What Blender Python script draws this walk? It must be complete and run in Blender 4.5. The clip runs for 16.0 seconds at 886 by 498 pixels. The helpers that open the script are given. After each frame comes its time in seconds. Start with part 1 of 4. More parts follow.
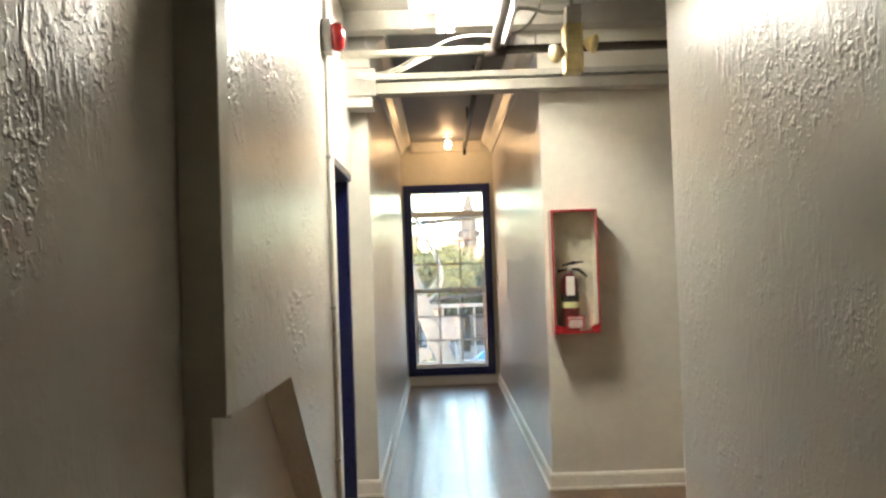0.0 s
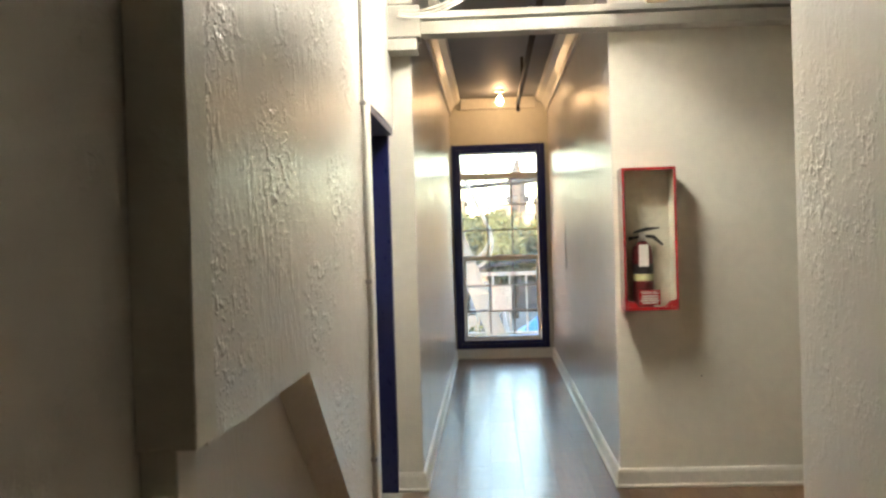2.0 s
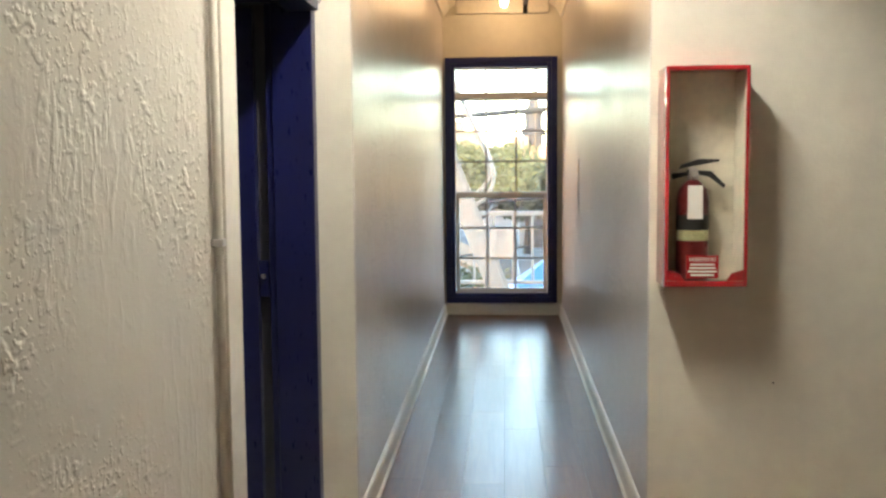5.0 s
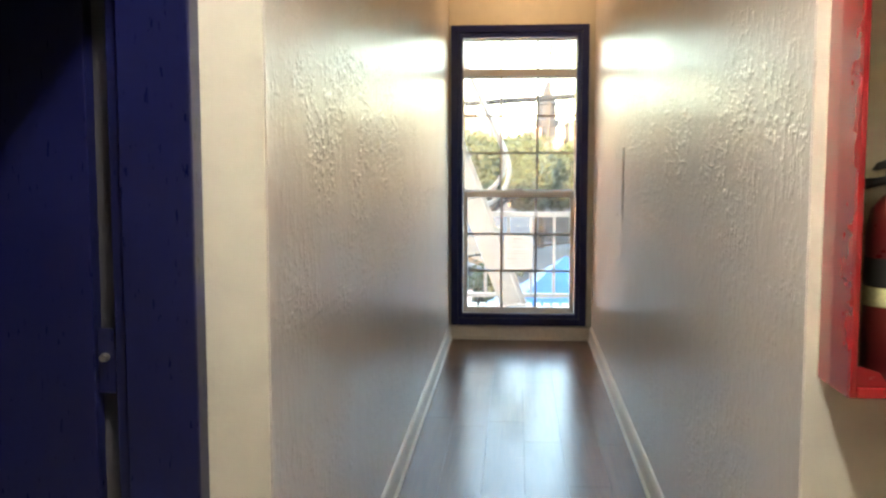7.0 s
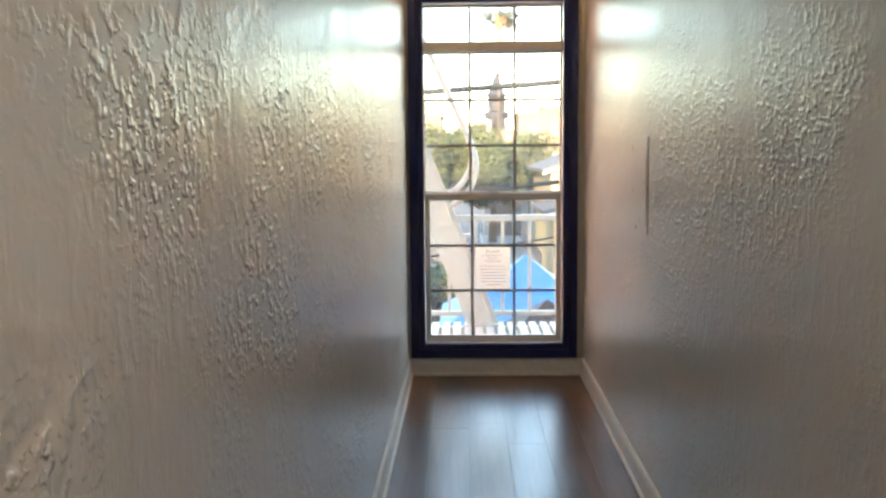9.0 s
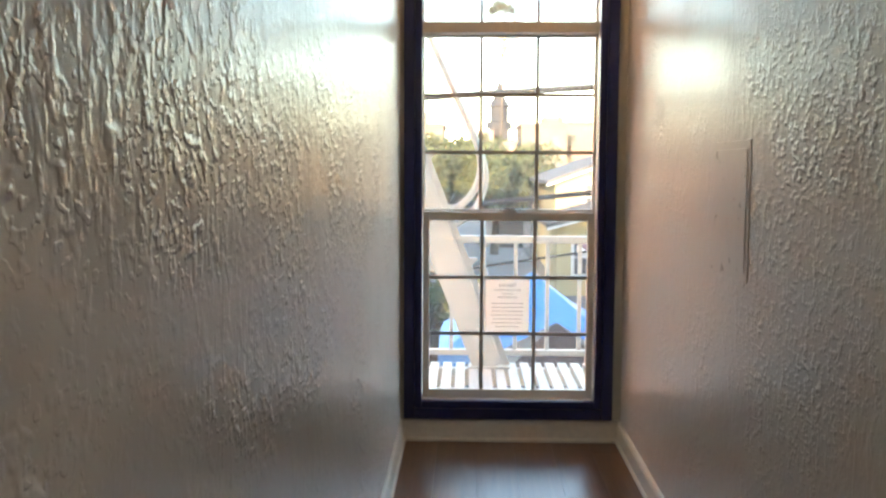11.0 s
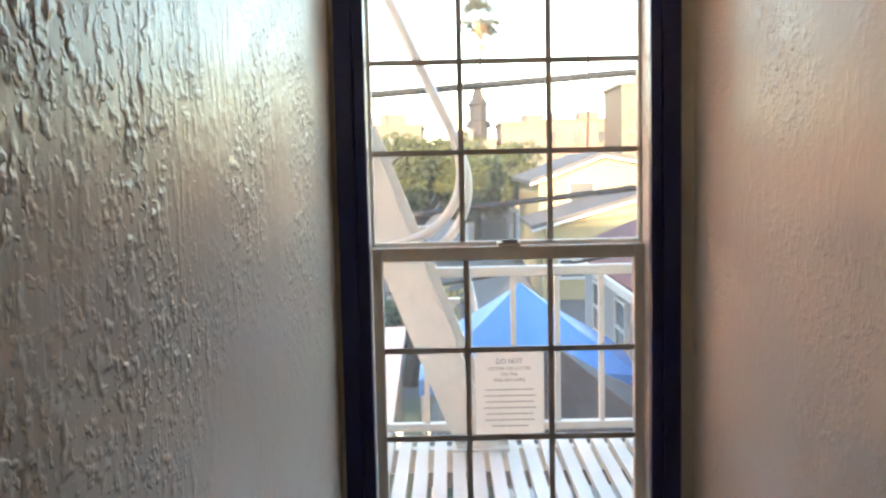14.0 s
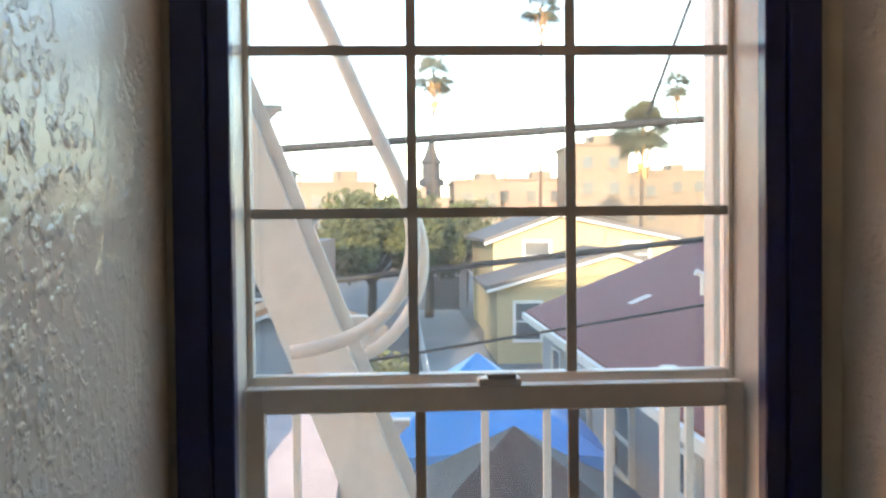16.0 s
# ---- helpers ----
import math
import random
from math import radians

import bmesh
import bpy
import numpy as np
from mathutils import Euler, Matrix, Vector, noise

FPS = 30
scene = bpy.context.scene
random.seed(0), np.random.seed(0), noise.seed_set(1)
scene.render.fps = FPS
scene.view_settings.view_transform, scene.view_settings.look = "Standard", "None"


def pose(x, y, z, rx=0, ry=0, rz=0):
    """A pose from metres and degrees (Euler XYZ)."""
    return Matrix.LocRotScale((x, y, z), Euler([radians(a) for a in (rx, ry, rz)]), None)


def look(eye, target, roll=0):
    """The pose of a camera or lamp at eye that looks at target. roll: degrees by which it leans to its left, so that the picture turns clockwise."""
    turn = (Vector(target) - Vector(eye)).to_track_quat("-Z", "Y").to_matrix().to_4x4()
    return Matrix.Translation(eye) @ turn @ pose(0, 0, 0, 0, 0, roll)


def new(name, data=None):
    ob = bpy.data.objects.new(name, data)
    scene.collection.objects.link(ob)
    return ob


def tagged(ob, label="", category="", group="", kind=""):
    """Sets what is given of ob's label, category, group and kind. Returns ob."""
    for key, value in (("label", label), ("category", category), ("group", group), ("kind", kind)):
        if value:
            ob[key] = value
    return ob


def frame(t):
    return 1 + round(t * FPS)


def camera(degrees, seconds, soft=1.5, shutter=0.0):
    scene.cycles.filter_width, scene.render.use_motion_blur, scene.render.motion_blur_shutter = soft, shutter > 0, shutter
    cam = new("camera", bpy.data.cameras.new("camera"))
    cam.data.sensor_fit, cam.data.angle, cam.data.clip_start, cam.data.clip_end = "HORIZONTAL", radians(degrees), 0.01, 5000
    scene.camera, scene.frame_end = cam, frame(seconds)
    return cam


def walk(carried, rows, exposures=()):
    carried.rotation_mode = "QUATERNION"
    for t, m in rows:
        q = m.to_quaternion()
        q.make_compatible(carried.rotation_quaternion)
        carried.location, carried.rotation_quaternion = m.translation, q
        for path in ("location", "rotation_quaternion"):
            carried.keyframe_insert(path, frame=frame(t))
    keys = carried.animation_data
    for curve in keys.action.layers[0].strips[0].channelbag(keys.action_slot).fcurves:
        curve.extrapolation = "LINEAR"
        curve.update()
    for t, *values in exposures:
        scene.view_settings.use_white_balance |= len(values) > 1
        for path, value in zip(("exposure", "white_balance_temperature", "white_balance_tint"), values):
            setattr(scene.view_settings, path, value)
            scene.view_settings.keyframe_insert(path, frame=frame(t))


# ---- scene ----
cam = camera(51.14, 16.0, soft=2.5)
# seconds, eye, yaw, pitch, roll
PATH = [
    (0.0, -0.010, 0.065, 1.410, -0.14, 1.53, 2.00),
    (0.5, 0.043, 0.354, 1.411, 4.48, 0.94, 0.14),
    (1.0, 0.027, 0.574, 1.406, 2.31, 1.87, -0.52),
    (1.5, -0.018, 0.737, 1.427, 0.24, 1.65, 3.01),
    (2.0, -0.039, 0.791, 1.421, 2.83, -0.52, 1.76),
    (2.5, -0.002, 0.893, 1.404, 1.60, -4.72, 2.45),
    (3.0, 0.089, 1.129, 1.405, 4.31, -3.67, 1.18),
    (3.5, 0.113, 1.418, 1.391, 3.31, -4.89, 1.18),
    (4.0, 0.095, 1.766, 1.406, -0.11, -6.67, 1.42),
    (4.5, 0.124, 2.140, 1.413, 3.06, -4.66, 0.93),
    (7.0, 0.075, 4.123, 1.439, 4.53, -5.25, 0.04),
    (7.5, 0.037, 4.485, 1.431, 0.76, -5.71, -0.07),
    (8.0, 0.023, 4.856, 1.422, 1.48, -6.55, 0.12),
    (8.5, -0.017, 5.179, 1.434, 2.91, -5.12, 0.99),
    (9.0, -0.080, 5.513, 1.458, 1.38, -5.71, 0.52),
    (11.5, -0.144, 6.990, 1.451, 1.30, -5.03, -0.54),
    (12.0, -0.173, 7.263, 1.453, -1.36, -7.51, 0.35),
    (12.5, -0.145, 7.585, 1.484, 0.68, -4.73, -0.07),
    (13.0, -0.184, 7.881, 1.483, -2.87, -4.43, 0.68),
    (13.5, -0.161, 8.161, 1.468, -1.00, -4.28, 1.63),
    (14.0, -0.096, 8.477, 1.478, 0.24, -5.06, 1.25),
    (14.5, -0.100, 8.842, 1.484, -3.56, -5.13, 1.49),
    (15.0, -0.043, 9.167, 1.484, -0.16, -3.81, 1.16),
    (15.5, -0.042, 9.477, 1.485, 2.55, -2.35, 1.02),
    (16.0, -0.073, 9.828, 1.504, -2.69, -1.57, 0.60),
]
EXPOSURE = [(0.0, 2.72, 6500, 10), (2.0, 2.72, 6500, 10), (4.5, 2.70, 6500, 11), (7.0, 2.9, 6800, 12), (8.0, 2.66, 6700, 12), (9.0, 2.56, 6600, 13), (12.0, 2.46, 6800, 14), (14.0, 2.18, 6600, 14), (15.0, 2.03, 6400, 13), (16.0, 1.75, 6200, 12)]
walk(cam, [(t, pose(x, y, z, 90 + pitch, roll, yaw)) for t, x, y, z, yaw, pitch, roll in PATH], EXPOSURE)
SKY, LAMP, SPOT = 0.34, 28.0, 24.0

# ---- world, sun, lamps ----
world = bpy.data.worlds.new("sky")
scene.world = world
world.use_nodes = True
wn = world.node_tree.nodes
wl = world.node_tree.links
sky = wn.new("ShaderNodeTexSky")
sky.sky_type = "NISHITA"
sky.sun_disc = False
sky.dust_density = 0.25
sky.sun_elevation = radians(9.5)
sky.sun_rotation = radians(205)
wn["Background"].inputs[1].default_value = SKY
wl.new(sky.outputs[0], wn["Background"].inputs[0])

sun_data = bpy.data.lights.new("sun", "SUN")
sun_data.energy, sun_data.angle, sun_data.color = 4.8, radians(0.6), (1.0, 0.80, 0.55)
sun = new("sun", sun_data)
sun.matrix_world = look((-8, -18, 8.14), (0, 30, 0))

# ---- materials ----


def mat(name, base, rough=0.6, metal=0.0, var=0.12, scale=6.0, bump=0.0, bump_scale=40.0, stretch=(1, 1, 1), dirt=None, coat=0.0):
    """Procedural paint, stone or metal: two scales of colour change, grain in the gloss, relief."""
    m = bpy.data.materials.new(name)
    m.use_nodes = True
    n, l = m.node_tree.nodes, m.node_tree.links
    b = n["Principled BSDF"]
    tc = n.new("ShaderNodeTexCoord")
    mp = n.new("ShaderNodeMapping")
    mp.inputs["Scale"].default_value = stretch
    l.new(tc.outputs["Object"], mp.inputs[0])
    big = n.new("ShaderNodeTexNoise")
    big.inputs["Scale"].default_value = scale * 0.25
    big.inputs["Detail"].default_value = 4
    fine = n.new("ShaderNodeTexNoise")
    fine.inputs["Scale"].default_value = scale * 4
    fine.inputs["Detail"].default_value = 6
    l.new(mp.outputs[0], big.inputs[0])
    l.new(mp.outputs[0], fine.inputs[0])
    mixf = n.new("ShaderNodeMath")
    mixf.operation = "ADD"
    l.new(big.outputs[0], mixf.inputs[0])
    l.new(fine.outputs[0], mixf.inputs[1])
    ramp = n.new("ShaderNodeMapRange")
    ramp.inputs[1].default_value, ramp.inputs[2].default_value = 0.7, 1.3
    l.new(mixf.outputs[0], ramp.inputs[0])
    mix = n.new("ShaderNodeMix")
    mix.data_type = "RGBA"
    d = dirt or tuple(c * (1 - var) for c in base)
    u = tuple(min(1.0, c * (1 + var * 0.5)) for c in base)
    mix.inputs[6].default_value = (*d, 1)
    mix.inputs[7].default_value = (*u, 1)
    l.new(ramp.outputs[0], mix.inputs[0])
    l.new(mix.outputs[2], b.inputs["Base Color"])
    rr = n.new("ShaderNodeMapRange")
    rr.inputs[3].default_value, rr.inputs[4].default_value = max(0.02, rough - 0.08), min(1, rough + 0.08)
    l.new(fine.outputs[0], rr.inputs[0])
    l.new(rr.outputs[0], b.inputs["Roughness"])
    b.inputs["Metallic"].default_value = metal
    b.inputs["Coat Weight"].default_value = coat
    if bump:
        bn = n.new("ShaderNodeTexNoise")
        bn.inputs["Scale"].default_value = bump_scale
        bn.inputs["Detail"].default_value = 4
        l.new(mp.outputs[0], bn.inputs[0])
        bu = n.new("ShaderNodeBump")
        bu.inputs["Strength"].default_value = 1.0
        bu.inputs["Distance"].default_value = bump
        l.new(bn.outputs[0], bu.inputs["Height"])
        l.new(bu.outputs[0], b.inputs["Normal"])
    return m


def plaster(name, base, rough, relief, patch=3.0, cover=(0.40, 0.60, 0.12), shine=0.5, drips=0.5, grain=40, peak=(0.48, 0.74)):
    """Trowelled plaster under gloss paint: raised flat islands, drips and orange peel, smooth in patches."""
    m = bpy.data.materials.new(name)
    m.use_nodes = True
    n, l = m.node_tree.nodes, m.node_tree.links
    b = n["Principled BSDF"]
    tc = n.new("ShaderNodeTexCoord")
    mp = n.new("ShaderNodeMapping")
    b.inputs["Specular IOR Level"].default_value = shine
    mp.inputs["Scale"].default_value = (0.8, 0.8, 0.95)
    l.new(tc.outputs["Object"], mp.inputs[0])

    def tex(scale, detail, rough_):
        t = n.new("ShaderNodeTexNoise")
        t.inputs["Scale"].default_value, t.inputs["Detail"].default_value, t.inputs["Roughness"].default_value = scale, detail, rough_
        l.new(mp.outputs[0], t.inputs[0])
        return t

    def rng(src, a, z, lo=0.0, hi=1.0, smooth=True):
        r = n.new("ShaderNodeMapRange")
        if smooth:
            r.interpolation_type = "SMOOTHSTEP"
        for k, v in zip((1, 2, 3, 4), (a, z, lo, hi)):
            r.inputs[k].default_value = v
        l.new(src, r.inputs[0])
        return r.outputs[0]

    def calc(op, a, c):
        k = n.new("ShaderNodeMath")
        k.operation = op
        for i, v in enumerate((a, c)):
            if isinstance(v, (int, float)):
                k.inputs[i].default_value = v
            else:
                l.new(v, k.inputs[i])
        return k.outputs[0]

    islands = rng(tex(grain, 1.6, 0.5).outputs[0], *peak)
    knots = rng(tex(85, 1, 0.4).outputs[0], 0.56, 0.70)
    wave = tex(7, 2, 0.5).outputs[0]
    area = rng(tex(patch, 2, 0.5).outputs[0], *cover, 1.0)
    peel = tex(220, 2, 0.5).outputs[0]
    h = calc("ADD", calc("MULTIPLY", islands, 0.75), calc("MULTIPLY", knots, 0.35))
    h = calc("MULTIPLY", h, area)
    h = calc("ADD", h, calc("MULTIPLY", wave, 1.0))
    h = calc("ADD", h, calc("MULTIPLY", peel, 0.025))
    # trowel drags and paint runs, drawn out downwards, in patches of their own
    run = n.new("ShaderNodeMapping")
    run.inputs["Scale"].default_value = (1.0, 1.0, 0.38)
    l.new(tc.outputs["Object"], run.inputs[0])
    drag = tex(36, 2, 0.5)
    drag.inputs["Distortion"].default_value = 0.5
    l.new(run.outputs[0], drag.inputs[0])
    here = rng(tex(2.3, 3, 0.6).outputs[0], 0.44, 0.62)
    h = calc("ADD", h, calc("MULTIPLY", calc("MULTIPLY", rng(drag.outputs[0], 0.45, 0.68), here), drips))
    bu = n.new("ShaderNodeBump")
    bu.inputs["Strength"].default_value = 1.0
    bu.inputs["Distance"].default_value = relief
    l.new(h, bu.inputs["Height"])
    l.new(bu.outputs[0], b.inputs["Normal"])
    mix = n.new("ShaderNodeMix")
    mix.data_type = "RGBA"
    mix.inputs[6].default_value = (*(c * 0.96 for c in base), 1)
    mix.inputs[7].default_value = (*base, 1)
    l.new(rng(tex(1.7, 6, 0.55).outputs[0], 0.15, 0.85), mix.inputs[0])
    l.new(mix.outputs[2], b.inputs["Base Color"])
    l.new(rng(tex(9, 5, 0.6).outputs[0], 0.3, 0.7, rough - 0.02, rough + 0.03), b.inputs["Roughness"])
    return m


def wood_floor(name):
    m = bpy.data.materials.new(name)
    m.use_nodes = True
    n, l = m.node_tree.nodes, m.node_tree.links
    b = n["Principled BSDF"]
    tc = n.new("ShaderNodeTexCoord")
    info = n.new("ShaderNodeObjectInfo")
    off = n.new("ShaderNodeVectorMath")
    off.operation = "MULTIPLY_ADD"
    cmb = n.new("ShaderNodeCombineXYZ")
    for k in range(3):
        l.new(info.outputs["Random"], cmb.inputs[k])
    l.new(cmb.outputs[0], off.inputs[0])
    off.inputs[1].default_value = (37, 53, 11)
    l.new(tc.outputs["Object"], off.inputs[2])
    mp = n.new("ShaderNodeMapping")
    mp.inputs["Scale"].default_value = (28, 1.6, 28)
    l.new(off.outputs[0], mp.inputs[0])
    g = n.new("ShaderNodeTexNoise")
    g.inputs["Scale"].default_value, g.inputs["Detail"].default_value, g.inputs["Distortion"].default_value = 1.6, 8, 0.6
    l.new(mp.outputs[0], g.inputs[0])
    r = n.new("ShaderNodeValToRGB")
    e = r.color_ramp.elements
    e[0].position, e[0].color = 0.22, (0.120, 0.056, 0.026, 1)
    e[1].position, e[1].color = 0.80, (0.195, 0.100, 0.047, 1)
    l.new(g.outputs[0], r.inputs[0])
    hs = n.new("ShaderNodeHueSaturation")
    mr = n.new("ShaderNodeMapRange")
    mr.inputs[3].default_value, mr.inputs[4].default_value = 0.85, 1.18
    l.new(info.outputs["Random"], mr.inputs[0])
    l.new(mr.outputs[0], hs.inputs["Value"])
    l.new(r.outputs[0], hs.inputs["Color"])
    l.new(hs.outputs[0], b.inputs["Base Color"])
    sm = n.new("ShaderNodeTexNoise")
    sm.inputs["Scale"].default_value, sm.inputs["Detail"].default_value = 3.0, 6
    l.new(tc.outputs["Object"], sm.inputs[0])
    rr = n.new("ShaderNodeMapRange")
    rr.inputs[3].default_value, rr.inputs[4].default_value = 0.25, 0.35
    l.new(sm.outputs[0], rr.inputs[0])
    l.new(rr.outputs[0], b.inputs["Roughness"])
    b.inputs["Coat Weight"].default_value = 0.2
    b.inputs["Coat Roughness"].default_value = 0.18
    return m


def glow(name, color, strength):
    m = bpy.data.materials.new(name)
    m.use_nodes = True
    b = m.node_tree.nodes["Principled BSDF"]
    b.inputs["Base Color"].default_value = (0.9, 0.9, 0.9, 1)
    b.inputs["Emission Color"].default_value = (*color, 1)
    b.inputs["Emission Strength"].default_value = strength
    return m


def glass_mat(name):
    m = bpy.data.materials.new(name)
    m.use_nodes = True
    b = m.node_tree.nodes["Principled BSDF"]
    b.inputs["Transmission Weight"].default_value = 1.0
    b.inputs["Roughness"].default_value = 0.0
    b.inputs["IOR"].default_value = 1.45
    b.inputs["Base Color"].default_value = (0.97, 0.98, 0.97, 1)
    # thin uneven film of dust that scatters the daylight
    n, l = m.node_tree.nodes, m.node_tree.links
    dust, mx, no, rg, tc = (n.new("ShaderNode" + k) for k in ("BsdfTranslucent", "MixShader", "TexNoise", "MapRange", "TexCoord"))
    dust.inputs[0].default_value = (0.86, 0.89, 0.92, 1)
    no.inputs["Scale"].default_value, no.inputs["Detail"].default_value = 3.5, 5
    rg.inputs[1].default_value, rg.inputs[2].default_value, rg.inputs[3].default_value, rg.inputs[4].default_value = 0.3, 0.7, 0.015, 0.04
    l.new(tc.outputs["Object"], no.inputs[0])
    l.new(no.outputs[0], rg.inputs[0])
    l.new(rg.outputs[0], mx.inputs[0])
    l.new(b.outputs[0], mx.inputs[1])
    l.new(dust.outputs[0], mx.inputs[2])
    l.new(mx.outputs[0], n["Material Output"].inputs[0])
    return m


WALL = plaster("gloss_plaster", (0.70, 0.67, 0.60), 0.31, 0.0042, 2.6, (0.40, 0.66, 0.12), 0.5, 0.4, 30, (0.54, 0.70))
WALL_B = plaster("gloss_plaster_corridor", (0.60, 0.557, 0.515), 0.305, 0.0038, 3.2, (0.36, 0.64, 0.16), 0.6, 0.30)
WALL_E = plaster("gloss_plaster_corridor_smoother", (0.60, 0.557, 0.515), 0.31, 0.0030, 2.8, (0.36, 0.66, 0.14), 0.6, 0.35, 46)
FLATWALL = mat("flat_wall_paint", (0.70, 0.67, 0.58), 0.5, var=0.06, scale=4, bump=0.0012, bump_scale=60)
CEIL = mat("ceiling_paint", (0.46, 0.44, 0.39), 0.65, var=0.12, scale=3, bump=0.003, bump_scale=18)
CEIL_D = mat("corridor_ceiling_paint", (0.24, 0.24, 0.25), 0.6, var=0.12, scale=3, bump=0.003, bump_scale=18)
TRIM = mat("white_trim_paint", (0.74, 0.71, 0.63), 0.35, var=0.10, scale=8, bump=0.0008, bump_scale=90)
NAVY = mat("navy_gloss_paint", (0.006, 0.008, 0.060), 0.30, var=0.12, scale=10, stretch=(3, 3, 0.5))
NAVY_T = mat("navy_window_trim", (0.006, 0.011, 0.10), 0.34, var=0.3, scale=10, bump=0.0006, bump_scale=70)
VINYL = mat("white_vinyl", (0.74, 0.72, 0.67), 0.4, var=0.08, scale=8)
GRILLE = mat("grey_grille", (0.40, 0.39, 0.37), 0.5, var=0.06, scale=8)
GLASS = glass_mat("window_glass")
PLANK = wood_floor("laminate_planks")
SUB = mat("dark_underlay", (0.03, 0.02, 0.015), 0.8)
STEEL_W = mat("white_metal_paint", (0.50, 0.49, 0.46), 0.45, var=0.12, scale=6, bump=0.0008, bump_scale=50)
PIPE = mat("dark_pipe", (0.045, 0.032, 0.022), 0.5, 0.0, var=0.3, scale=12)
PIPE_L = mat("painted_and_lit_pipe", (0.38, 0.36, 0.30), 0.45, var=0.15, scale=12)
RED = mat("red_enamel", (0.33, 0.011, 0.016), 0.24, var=0.05, scale=6, coat=0.6)
CREAM = mat("cream_box_lining", (0.72, 0.68, 0.55), 0.5, var=0.12, scale=8)
BLACK = mat("black_rubber", (0.02, 0.02, 0.02), 0.5, var=0.2)
CHROME = mat("brushed_metal", (0.55, 0.54, 0.52), 0.3, 0.9, var=0.1)
PAPER = mat("paper", (0.78, 0.77, 0.72), 0.8, var=0.05)


def thin_paper(name):
    m = bpy.data.materials.new(name)
    m.use_nodes = True
    n, l = m.node_tree.nodes, m.node_tree.links
    tr, mx = n.new("ShaderNodeBsdfTranslucent"), n.new("ShaderNodeMixShader")
    tr.inputs[0].default_value = (0.92, 0.91, 0.87, 1)
    n["Principled BSDF"].inputs["Base Color"].default_value = (0.8, 0.8, 0.76, 1)
    n["Principled BSDF"].inputs["Roughness"].default_value = 0.8
    mx.inputs[0].default_value = 0.8
    l.new(n["Principled BSDF"].outputs[0], mx.inputs[1])
    l.new(tr.outputs[0], mx.inputs[2])
    l.new(mx.outputs[0], n["Material Output"].inputs[0])
    return m


SHEET = thin_paper("thin_paper")
INK = mat("grey_ink", (0.25, 0.25, 0.25), 0.8)
YEL = mat("yellowed_plastic", (0.86, 0.72, 0.36), 0.4, var=0.2, scale=10)
GREYP = mat("grey_box_paint", (0.5, 0.5, 0.48), 0.45)
CONC = mat("concrete_threshold", (0.33, 0.32, 0.29), 0.8, var=0.25, scale=8, bump=0.002)
TUBE = glow("fluorescent_light", (1.0, 0.95, 0.84), LAMP)
BULB = glow("warm_bulb", (1.0, 0.62, 0.30), SPOT)
# dimness of the unlit recess and room, put into a dark base colour
ROOM_SHADE = mat("dark_room_shade", (0.12, 0.12, 0.14), 0.8)

# ---- mesh helpers ----


def finish(name, bm, material, smooth=False):
    me = bpy.data.meshes.new(name)
    bmesh.ops.recalc_face_normals(bm, faces=bm.faces)
    if smooth:
        for f in bm.faces:
            f.smooth = True
    bm.to_mesh(me)
    bm.free()
    me.materials.append(material)
    return me


def part(name, bm, material, parent, label="", smooth=False):
    ob = new(name, finish(name, bm, material, smooth))
    ob.parent = parent
    if label:
        ob["label"] = label
    return ob


def thing(name, label, category, group="", at=(0, 0, 0), kind=""):
    ob = new(name)
    ob.location = at
    return tagged(ob, label, category, group, kind)


def solid(name, bm, material, label="", category="", kind="structure", smooth=False):
    return tagged(new(name, finish(name, bm, material, smooth)), label, category, "", kind)


def box(bm, x0, y0, z0, x1, y1, z1, bevel=0.0):
    v = [bm.verts.new(p) for p in ((x0, y0, z0), (x1, y0, z0), (x1, y1, z0), (x0, y1, z0), (x0, y0, z1), (x1, y0, z1), (x1, y1, z1), (x0, y1, z1))]
    fs = [bm.faces.new([v[i] for i in q]) for q in ((0, 3, 2, 1), (4, 5, 6, 7), (0, 1, 5, 4), (1, 2, 6, 5), (2, 3, 7, 6), (3, 0, 4, 7))]
    if bevel:
        es = {e for f in fs for e in f.edges}
        bmesh.ops.bevel(bm, geom=list(es), offset=bevel, segments=2, profile=0.5, affect="EDGES")
    return bm


def B(x0, y0, z0, x1, y1, z1, bevel=0.0):
    return box(bmesh.new(), x0, y0, z0, x1, y1, z1, bevel)


def prism(points, axis, a, b, bm=None):
    """A flat outline pushed along an axis. points: pairs in the other two axes, in order."""
    bm = bm or bmesh.new()

    def at(p, k):
        q = list(p)
        q.insert(axis, k)
        return q
    lo = [bm.verts.new(at(p, a)) for p in points]
    hi = [bm.verts.new(at(p, b)) for p in points]
    bm.faces.new(lo)
    bm.faces.new(hi[::-1])
    k = len(points)
    for i in range(k):
        bm.faces.new((lo[i], hi[i], hi[(i + 1) % k], lo[(i + 1) % k]))
    return bm


